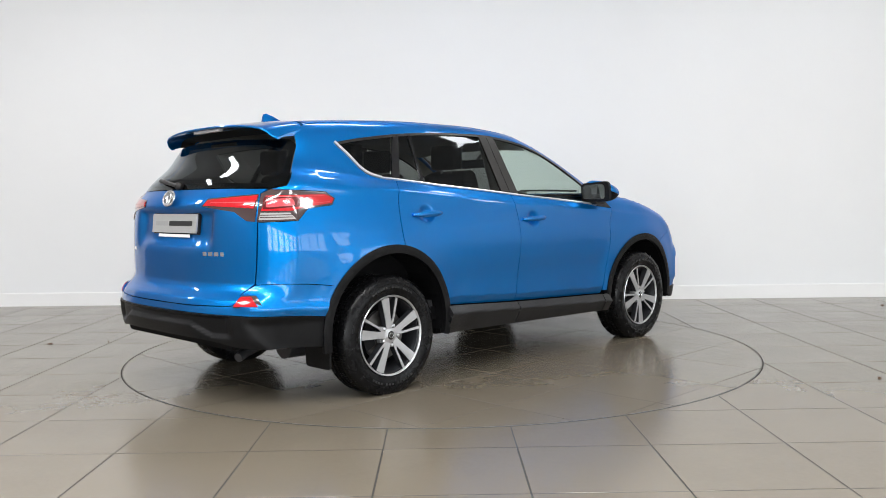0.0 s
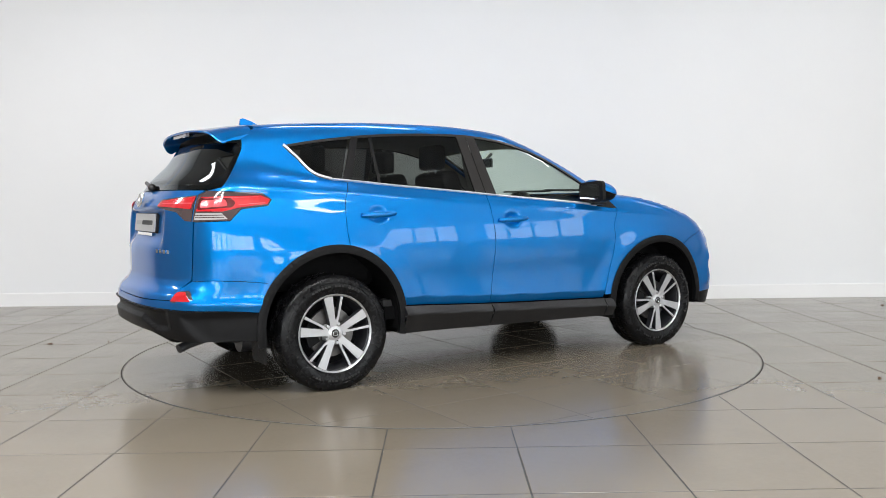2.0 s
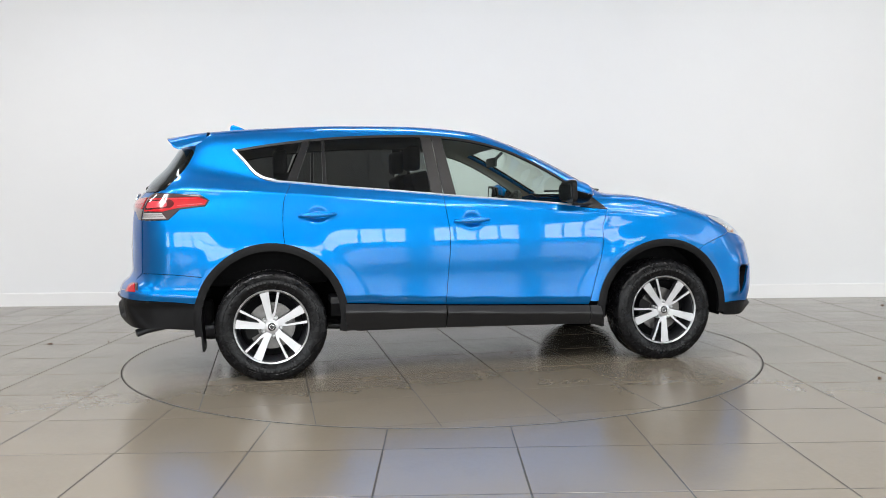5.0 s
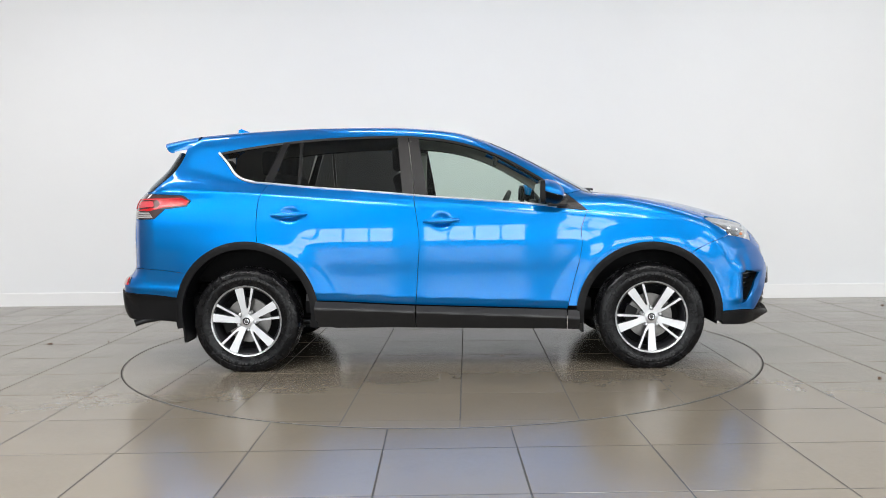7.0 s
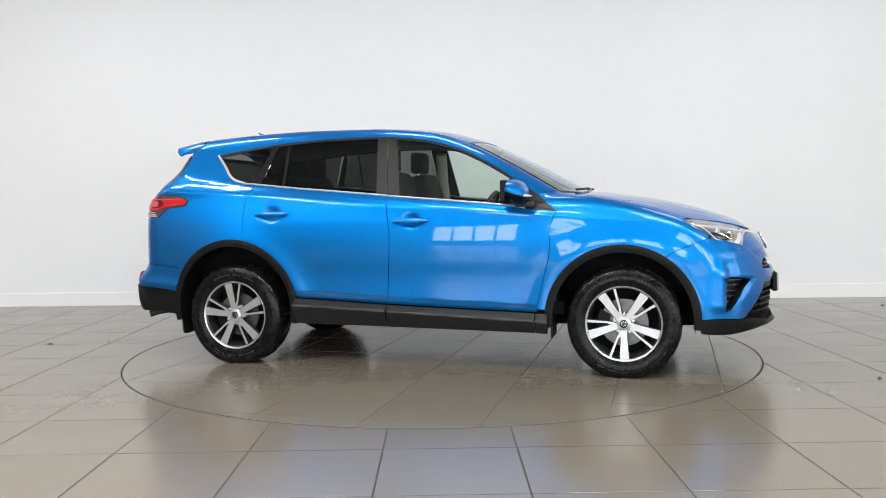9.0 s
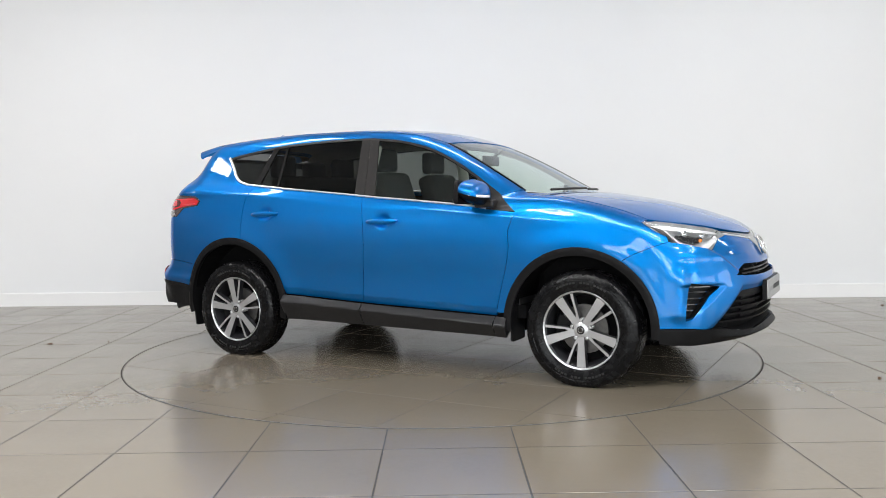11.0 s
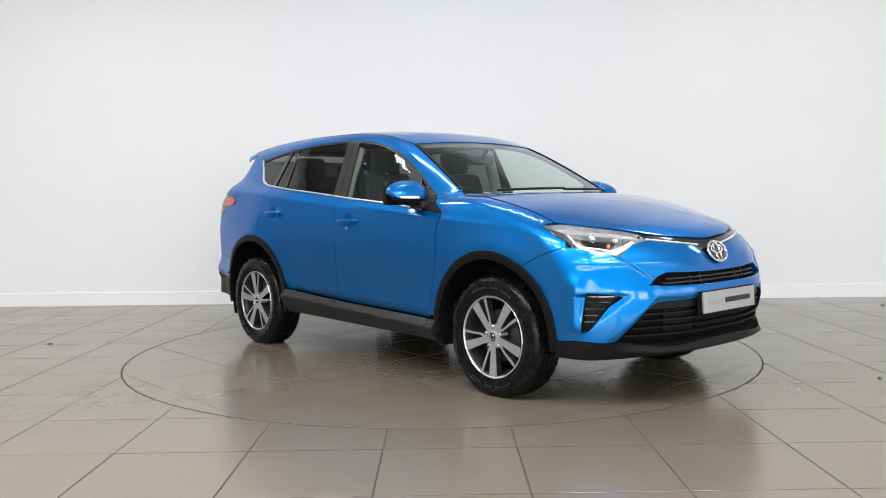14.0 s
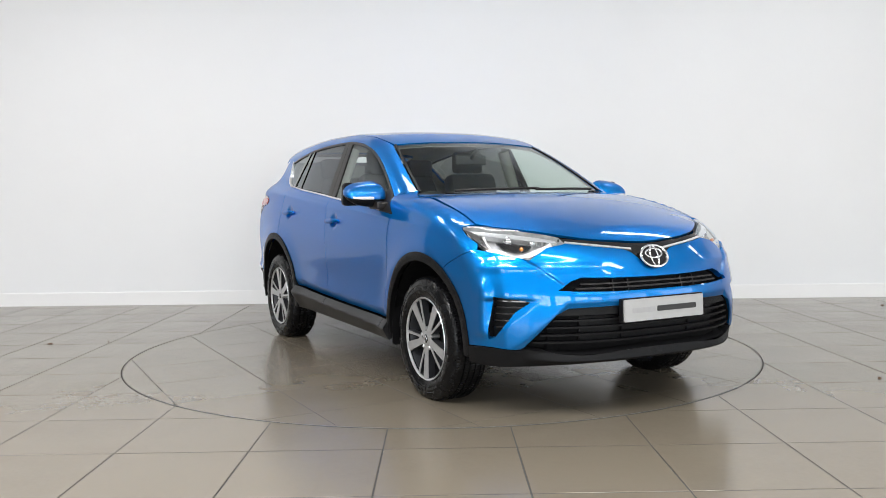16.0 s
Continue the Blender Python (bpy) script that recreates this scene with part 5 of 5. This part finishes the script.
def wheel(x, y, z, phase, sg):
    """A wheel with its tyre, its outer face towards -y (turned round for the left side)."""
    hub = new("wheel")
    hub.parent = CAR
    hub.matrix_local = Matrix.Translation((x, y * sg, z)) @ Matrix.Rotation(0 if sg == 1 else math.pi, 4, "Z")
    if "tyre" not in WHEEL_MESH:
        prof = [(0.222, 0.015), (0.234, 0.006), (0.245, 0.002), (0.27, -0.006), (0.295, -0.008), (0.300, -0.006), (0.303, -0.008), (0.322, -0.004), (0.338, 0.003), (0.3465, 0.012), (0.3505, 0.024), (0.352, 0.045)]
        for g0 in (0.060, 0.095, 0.130, 0.165):
            prof += [(0.352, g0), (0.3445, g0 + 0.001), (0.3445, g0 + 0.008), (0.352, g0 + 0.009)]
        prof += [(0.352, 0.18), (0.346, 0.199), (0.322, 0.219), (0.29, 0.226), (0.25, 0.22), (0.222, 0.205)]
        n = 256
        bm = bmesh.new()
        rings = []
        for k in range(n):
            a = 2 * math.pi * k / n
            ring = []
            for i, (r, yy) in enumerate(prof):
                cut = 0.0035 if (k % 2 == 0 and (8 <= i <= 11 or len(prof) - 6 <= i <= len(prof) - 4)) else 0.0
                if k % 2 == 0 and 13 < i < len(prof) - 6:
                    cut = 0.003
                ring.append(bm.verts.new(((r - cut) * math.cos(a), yy, max((r - cut) * math.sin(a), -HUB_Z))))
            rings.append(ring)
        for k in range(n):
            p, q = rings[k], rings[(k + 1) % n]
            for i in range(len(prof) - 1):
                bm.faces.new((p[i], q[i], q[i + 1], p[i + 1]))
        WHEEL_MESH["tyre"] = as_mesh("tyre", bm, RUBBER)
        # raised lettering on the sidewall, as plain bars
        bm = bmesh.new()
        for mid_a in (90, 270):
            for k in range(15):
                if k in (6, 10):
                    continue
                a0 = mid_a + 31 - 4.4 * k
                box_pts = np.vstack([arc(0, 0, 0.277, a0, a0 - 3.0, 3), arc(0, 0, 0.289, a0 - 3.0, a0, 3)])
                plate_bm(bm, [tuple(p) for p in box_pts], -0.0065, -0.0092, place=lambda u, v, d: (u, d, v))
        WHEEL_MESH["lettering_bar"] = as_mesh("lettering_bar", bm, TYRE_MARK)
        WHEEL_MESH["rim"] = as_mesh("rim", lathe([(0.226, 0.004), (0.233, -0.001), (0.236, 0.004), (0.232, 0.014), (0.219, 0.02), (0.214, 0.035), (0.205, 0.06), (0.200, 0.12), (0.206, 0.19), (0.222, 0.205)], 96), ALLOY_DARK)
        WHEEL_MESH["rim_lip"] = as_mesh("rim_lip", lathe([(0.224, 0.010), (0.2255, 0.003), (0.2295, 0.0), (0.2335, -0.0025), (0.2365, 0.002), (0.234, 0.008)], 96), ALLOY)
        def spoke(d0, d1, grow):
            bm = bmesh.new()
            P = lambda r, a: (r * math.cos(math.radians(a)), r * math.sin(math.radians(a)))
            broad = [P(r, 9 + a) for r, a in ((0.040, -26), (0.056, -20), (0.075, -15), (0.10, -11.2), (0.16, -8.4), (0.222, -7.2), (0.2235, 0), (0.222, 7.6), (0.16, 8.8), (0.10, 11.8), (0.07, 16), (0.052, 23), (0.040, 30))]
            thin = [P(r, 9 + a) for r, a in ((0.044, -22), (0.060, -25.5), (0.08, -27.5), (0.095, -27.2), (0.15, -25.5), (0.222, -24.8), (0.222, -20.6), (0.15, -20.4), (0.10, -20.2), (0.089, -18), (0.076, -12), (0.05, -10))]
            for poly in (broad, thin):
                c = np.mean(poly, 0)
                q = [tuple(c + (np.array(p) - c) * grow) for p in poly]
                bend = lambda r: 0.012 * max(0.0, 1 - r / 0.2)
                plate_bm(bm, q, d1, d0, place=lambda u, v, d: (u, d + bend(math.hypot(u, v)), v))
            return bm
        bm = spoke(0.001, 0.012, 1.0)
        WHEEL_MESH["spoke"] = as_mesh("spoke", bm, ALLOY)
        bm = spoke(0.006, 0.045, 1.04)
        WHEEL_MESH["spoke_back"] = as_mesh("spoke_back", bm, ALLOY_DARK)
        WHEEL_MESH["hub_cap"] = as_mesh("hub_cap", lathe([(0.0, 0.003), (0.018, 0.003), (0.0225, 0.005), (0.0245, 0.009), (0.025, 0.03)], 40), GLOSS_BLACK)
        WHEEL_MESH["cap_ring"] = as_mesh("cap_ring", lathe([(0.0125, 0.003), (0.0135, 0.0015), (0.0155, 0.0015), (0.0165, 0.0035)], 40), BADGE_CHROME)
        WHEEL_MESH["hub"] = as_mesh("hub", lathe([(0.025, 0.006), (0.031, 0.0075), (0.041, 0.0095), (0.0455, 0.012), (0.047, 0.018), (0.047, 0.05)], 40), ALLOY)
        WHEEL_MESH["lug_nut"] = as_mesh("lug_nut", lathe([(0.0, 0.004), (0.007, 0.005), (0.0115, 0.010), (0.0115, 0.03), (0.014, 0.031), (0.014, 0.06)], 12), ALLOY)
        WHEEL_MESH["brake_disc"] = as_mesh("brake_disc", lathe([(0.05, 0.075), (0.148, 0.075), (0.149, 0.095), (0.05, 0.095)], 64), DISC)
        WHEEL_MESH["backing"] = as_mesh("backing", lathe([(0.0, 0.13), (0.205, 0.13), (0.206, 0.14), (0.0, 0.14)], 48), INNER)
        bm = bmesh.new()
        plate_bm(bm, [tuple(p) for p in np.vstack([arc(0, 0, 0.165, 150, 210, 14), arc(0, 0, 0.09, 210, 150, 14)])], 0.055, 0.10, place=lambda u, v, d: (u, d, v), bevel=0.006)
        WHEEL_MESH["caliper"] = as_mesh("caliper", bm, BLACK_PLASTIC)
    for name in ("tyre", "lettering_bar", "rim", "rim_lip", "hub", "hub_cap", "cap_ring", "brake_disc", "backing", "caliper"):
        ob = link(name, WHEEL_MESH[name], None, hub)
        if name == "lettering_bar":
            tagged(ob, kind="stuff")
    for k in range(5):
        a = phase + 72 * k
        for name in ("spoke", "spoke_back"):
            ob = link(name, WHEEL_MESH[name], None, hub)
            ob.matrix_local = Matrix.Rotation(radians(-a), 4, "Y")
        ob = link("lug_nut", WHEEL_MESH["lug_nut"], None, hub)
        q = radians(a + 45)
        ob.location = (0.0585 * math.cos(q), 0, 0.0585 * math.sin(q))
    return hub


WHEEL_MESH = {}
HUB_Z = 0.3405


def as_mesh(name, bm, mat):
    me = bpy.data.meshes.new(name)
    bmesh.ops.recalc_face_normals(bm, faces=bm.faces[:])
    for f in bm.faces:
        f.smooth = True
    bm.to_mesh(me)
    bm.free()
    me.set_sharp_from_angle(angle=radians(35))
    me.materials.append(mat)
    return me


def build_under():
    for x, (cx, cz, r), ph in ((-1.33, ARCH_R, 92), (1.33, ARCH_F, 118)):
        for sg in (1, -1):
            wheel(x, -0.893, HUB_Z, ph if sg == 1 else ph + 31, sg)
            # wheel well
            bm = bmesh.new()
            pts = arc(cx, cz, r - 0.03, -9, 190, 30)
            a = [bm.verts.new((p[0], -0.87 * sg, p[1])) for p in pts]
            b = [bm.verts.new((p[0], -0.52 * sg, p[1])) for p in pts]
            for i in range(len(pts) - 1):
                bm.faces.new((a[i], a[i + 1], b[i + 1], b[i]))
            bm.faces.new(b)
            part("wheel_well", bm, INNER, CAR, "black wheel arch liner")
            bm = bmesh.new()
            if x < 0:
                plate_bm(bm, [tuple(p) for p in rounded([(-0.86, 0.195), (-0.64, 0.195), (-0.64, 0.52), (-0.875, 0.52)], 0.02)], 0.0, 0.012, place=lambda u, v, d: (-1.755 + 0.06 * (0.52 - v) - 0.02 + d, u * sg, v))
            else:
                plate_bm(bm, [tuple(p) for p in rounded([(-0.885, 0.24), (-0.68, 0.24), (-0.68, 0.50), (-0.885, 0.50)], 0.02)], 0.0, 0.012, place=lambda u, v, d: (0.878 + d, u * sg, v))
            part("mud_flap", bm, BLACK_PLASTIC, CAR, "black mud flap")
            bm = bmesh.new()
            tube(bm, [(x, -0.70 * sg, 0.34), (x, -0.2 * sg, 0.34)], 0.05, 12)
            part("axle", bm, INNER, CAR)
    bm = bmesh.new()
    box(bm, -0.80, 0.74, -0.72, 0.72, 0.26, 0.40, 0.03)
    box(bm, -2.22, -1.70, -0.62, 0.62, 0.33, 0.5, 0.04)
    box(bm, 1.78, 2.10, -0.6, 0.6, 0.275, 0.5, 0.04)
    box(bm, -1.75, 1.75, -0.52, 0.52, 0.30, 0.62, 0.03)
    part("underbody", bm, INNER, CAR, "dark underbody")
    bm = bmesh.new()
    tube(bm, [(-1.5, -0.45, 0.30), (-1.75, -0.45, 0.30), (-1.78, -0.45, 0.30)], 0.085, 20)
    tube(bm, [(-1.78, -0.47, 0.30), (-2.0, -0.55, 0.335), (-2.12, -0.60, 0.318), (-2.18, -0.62, 0.298)], 0.026, 14)
    tube(bm, [(-0.6, -0.36, 0.25), (-1.5, -0.45, 0.30)], 0.03, 12)
    part("exhaust", bm, ALLOY_DARK, CAR, "dull steel exhaust pipe", smooth=True)
    bm = bmesh.new()
    box(bm, 0.1, 0.55, -0.55, -0.35, 0.235, 0.27, 0.01)
    part("sill_bracket", bm, INNER, CAR)
    # dark inner shell behind the lower panels
    bm = bmesh.new()
    box(bm, -2.1, -0.95, -0.66, 0.66, 0.58, 0.98, 0.05)
    box(bm, 0.95, 1.95, -0.62, 0.62, 0.5, 0.90, 0.05)
    box(bm, -0.95, 0.95, -0.80, 0.80, 0.38, 0.46)
    part("inner_body", bm, INNER, CAR)


def build_cabin():
    def seat(x, y, w, lab, head=True):
        bm = bmesh.new()
        box(bm, x - 0.28, x + 0.26, y - w / 2, y + w / 2, 0.62, 0.78, 0.05, 3)
        body = part("seat", bm, FABRIC, CAR, lab, smooth=True)
        bm = bmesh.new()
        box(bm, -0.07, 0.07, -w / 2, w / 2, 0.0, 0.60, 0.05, 3)
        for v in bm.verts:
            v.co.y *= 1 - 0.18 * max(0.0, v.co.z / 0.6)
        ob = part("backrest", bm, FABRIC, body, smooth=True)
        ob.matrix_local = Matrix.Translation((x - 0.26, y, 0.74)) @ Matrix.Rotation(radians(-17), 4, "Y")
        return body

    def headrest(body, x, y, z, w=0.25):
        bm = bmesh.new()
        box(bm, x - 0.045, x + 0.045, y - w / 2, y + w / 2, z, z + 0.17, 0.035, 3)
        part("headrest", bm, FABRIC, body, smooth=True)
        bm = bmesh.new()
        for q in (-0.05, 0.05):
            tube(bm, [(x, y + q, z - 0.08), (x, y + q, z + 0.03)], 0.006, 8)
        part("headrest_post", bm, CHROME, body, smooth=True)
    for y in (-0.37, 0.37):
        headrest(seat(0.12, y, 0.50, "dark cloth front seat"), -0.335, y, 1.33)
    bench = seat(-0.80, 0.0, 1.24, "dark cloth rear bench")
    for y in (-0.40, 0.0, 0.40):
        headrest(bench, -1.245, y, 1.31 if y else 1.27, 0.24)
    bm = bmesh.new()
    prof = [(0.52, 0.70), (0.50, 0.90), (0.54, 1.005), (0.62, 1.05), (0.80, 1.06), (0.99, 1.07), (1.05, 1.04), (1.0, 0.70)]
    plate_bm(bm, prof, -0.74, 0.74, place=lambda u, v, d: (u, d, v), bevel=0.02)
    part("dashboard", bm, DASH, CAR, "dark moulded dashboard")
    bm = bmesh.new()
    plate_bm(bm, [(0.48, 1.02), (0.52, 1.085), (0.60, 1.10), (0.70, 1.06)], -0.56, -0.18, place=lambda u, v, d: (u, d, v))
    part("instrument_hood", bm, DASH, CAR)
    bm = bmesh.new()
    m = Matrix.Translation((0.36, -0.37, 1.0)) @ Matrix.Rotation(radians(-65), 4, "Y")
    tube(bm, [m @ Vector((0.185 * math.cos(2 * math.pi * k / 40), 0.185 * math.sin(2 * math.pi * k / 40), 0)) for k in range(41)], 0.016, 10)
    for a in (0, 140, 220):
        q = radians(a)
        tube(bm, [m @ Vector((0.03 * math.cos(q), 0.03 * math.sin(q), -0.01)), m @ Vector((0.18 * math.cos(q), 0.18 * math.sin(q), 0))], 0.014, 8)
    bmesh.ops.create_cone(bm, cap_ends=True, segments=24, radius1=0.075, radius2=0.06, depth=0.04, matrix=m)
    tube(bm, [m @ Vector((0, 0, 0)), m @ Vector((0, 0, -0.2))], 0.035, 10)
    part("steering_wheel", bm, DASH, CAR, "black three-spoke steering wheel", smooth=True)
    bm = bmesh.new()
    box(bm, 0.335, 0.36, -0.125, 0.125, 1.365, 1.435, 0.012, 3)
    tube(bm, [(0.36, 0, 1.41), (0.43, 0, 1.475)], 0.012, 8)
    part("inner_mirror", bm, DASH, CAR, "black interior mirror")
    bm = bmesh.new()
    box(bm, -0.95, 0.9, -0.78, 0.78, 0.46, 0.50)
    box(bm, 0.1, 0.7, -0.13, 0.13, 0.5, 0.82, 0.03)
    box(bm, -0.4, 0.1, -0.12, 0.12, 0.5, 0.86, 0.03)
    part("cabin_floor", bm, DASH, CAR, "dark cabin floor and console")
    bm = bmesh.new()
    box(bm, -2.02, -1.10, -0.66, 0.66, 1.00, 1.03, 0.01)
    part("parcel_cover", bm, DASH, CAR, "dark luggage cover")
    for sg in (1, -1):
        bm = bmesh.new()
        tube(bm, [(-0.23, -0.645 * sg, 1.50), (-0.24, -0.72 * sg, 1.3), (-0.24, -0.78 * sg, 1.1), (-0.24, -0.78 * sg, 0.5)], 0.045, 10)
        part("centre_pillar", bm, LINING, CAR, "pale inner centre pillar", smooth=True)
    # wipers
    for pts in (((1.005, -0.50, 0.0), (1.04, -0.22, 0.0), (1.035, 0.10, 0.0)), ((1.066, 0.06, 0.0), (1.03, 0.34, 0.0), (0.965, 0.58, 0.0))):
        p = TOP.lift(xyz(*[(a, b) for a, b, _ in pts]))
        p[:, 2] += 0.014
        bm = bmesh.new()
        tube(bm, stroke(p, 10), 0.008, 8)
        part("wiper", bm, SATIN_BLACK, CAR, "black windscreen wiper", smooth=True)
    p = xyz(*[tuple(TOPLESS(y, z)[0]) for y, z in ((0.02, 1.225), (0.10, 1.235), (0.30, 1.262))])
    p[:, 0] -= 0.016
    bm = bmesh.new()
    tube(bm, stroke(p, 10), 0.012, 8)
    bmesh.ops.create_uvsphere(bm, u_segments=12, v_segments=8, radius=0.026, matrix=Matrix.Translation(tuple(p[0])))
    part("rear_wiper", bm, SATIN_BLACK, CAR, "black rear wiper", smooth=True)


build_front()
build_back()
build_sides()
build_under()
build_cabin()

BELONGS = {
    "door_handle": ("front_door", "rear_door"), "front_door_glass": ("front_door",), "rear_door_glass": ("rear_door",), "vent_glass": ("rear_door",),
    "division_bar": ("rear_door",), "door_lining": ("front_door", "rear_door"), "mirror_corner": ("front_door",), "pillar_lining": ("side_frame",),
    "quarter_glass": ("side_frame",), "quarter_moulding": ("side_frame",), "headlining": ("roof",), "roof_aerial": ("roof",), "screen_trim": ("windscreen",),
    "wiper": ("windscreen",), "mirror_glass": ("mirror_cap",), "mirror_surround": ("mirror_cap",), "mirror_indicator": ("mirror_cap",), "mirror_base": ("mirror_cap",), "mirror_arm": ("mirror_cap",),
    "headlight_lens": ("headlight",), "light_guide": ("headlight",), "chrome_brow": ("headlight",), "lamp_pocket": ("headlight",), "projector": ("headlight",),
    "indicator_bulb": ("headlight",), "lamp_trim": ("headlight",), "red_lens": ("tail_light", "gate_light"), "clear_lens": ("tail_light",), "lamp_reflector": ("tail_light",), "lamp_surround": ("tail_light",), "lens_rib": ("tail_light", "gate_light"),
    "red_reflector": ("rear_reflector",), "grille_bar": ("upper_grille", "lower_grille"), "grille_post": ("upper_grille",), "radiator_screen": ("lower_grille",),
    "grille_panel": ("lower_grille",), "louvre": ("fog_pocket",), "lettering_bar": ("tailgate",), "glass_border": ("rear_glass",), "rear_wiper": ("rear_glass",),
    "chrome_strip": ("grille_band",), "bumper_lip": ("front_bumper",), "bumper_valance": ("rear_bumper",), "instrument_hood": ("dashboard",),
}


def nest():
    """Hang each small piece under the nearest part that it belongs to."""
    kind = lambda ob: ob.name.split(".")[0]
    middle = lambda ob: sum((Vector(c) for c in ob.bound_box), Vector()) / 8
    parts = [ob for ob in CAR.children if ob.type == "MESH"]
    for ob in parts:
        owners = BELONGS.get(kind(ob))
        if owners:
            ob.parent = min((o for o in parts if kind(o) in owners), key=lambda o: (middle(o) - middle(ob)).length)


nest()


def leaf(x, y, turn, size, owner=None):
    bm = bmesh.new()
    n = 9
    up = [(size * (k / (n - 1) - 0.5), size * 0.28 * math.sin(math.pi * k / (n - 1))) for k in range(n)]
    poly = up + [(u, -v) for u, v in up[::-1][1:-1]]
    a = [bm.verts.new((u, v, 0.003 + 0.006 * abs(math.sin(40 * u + turn)))) for u, v in poly]
    b = [bm.verts.new((u, v, 0.0012)) for u, v in poly]
    bm.faces.new(a)
    bm.faces.new(b[::-1])
    for k in range(len(poly)):
        bm.faces.new((a[k], b[k], b[(k + 1) % len(poly)], a[(k + 1) % len(poly)]))
    ob = tagged(part("dry_leaf", bm, LEAF), "small dry brown leaf lying on the tiles", "leaf", group="fallen leaves")
    ob.matrix_basis = pose(x, y, 0, 0, 0, turn)
    return ob


LEAVES = ((-3.19, 0.46, 10, 0.045), (-2.74, 0.53, -30, 0.02), (2.65, -1.31, 60, 0.04), (4.41, 2.03, 20, 0.05))
TABLE_LEAF_AT = (0.44, -0.36)
LEAF = material("dry_leaf", (0.10, 0.055, 0.03), rough=0.8, var=0.3, scale=80)
for lx, ly, lt, size in LEAVES:
    leaf(lx, ly, lt, size)
TABLE_LEAF = leaf(0, 0, 0, 0.022)


def motions():
    walk(TABLE_LEAF, [(t, spin(t) @ pose(*TABLE_LEAF_AT, 0, 0, 0, 30)) for t in range(17)])
    walk(TABLE, [(t, spin(t)) for t in range(17)])
    walk(CAR, [(t, spin(t) @ pose(CAR_X, CAR_Y, 0)) for t in range(17)])


build_tiles(FLOOR, TILE_X, TILE_Y, (-4.6, 4.8, -4.2, 3.0), False, JOINT)
tile_field((-4.6, 4.8, -4.2, 3.0))
build_tiles(TABLE, 0.088 + CAR_X, -0.938 + CAR_Y, (-2.4, 2.4, -2.4, 2.4), True, 0.0042)
motions()
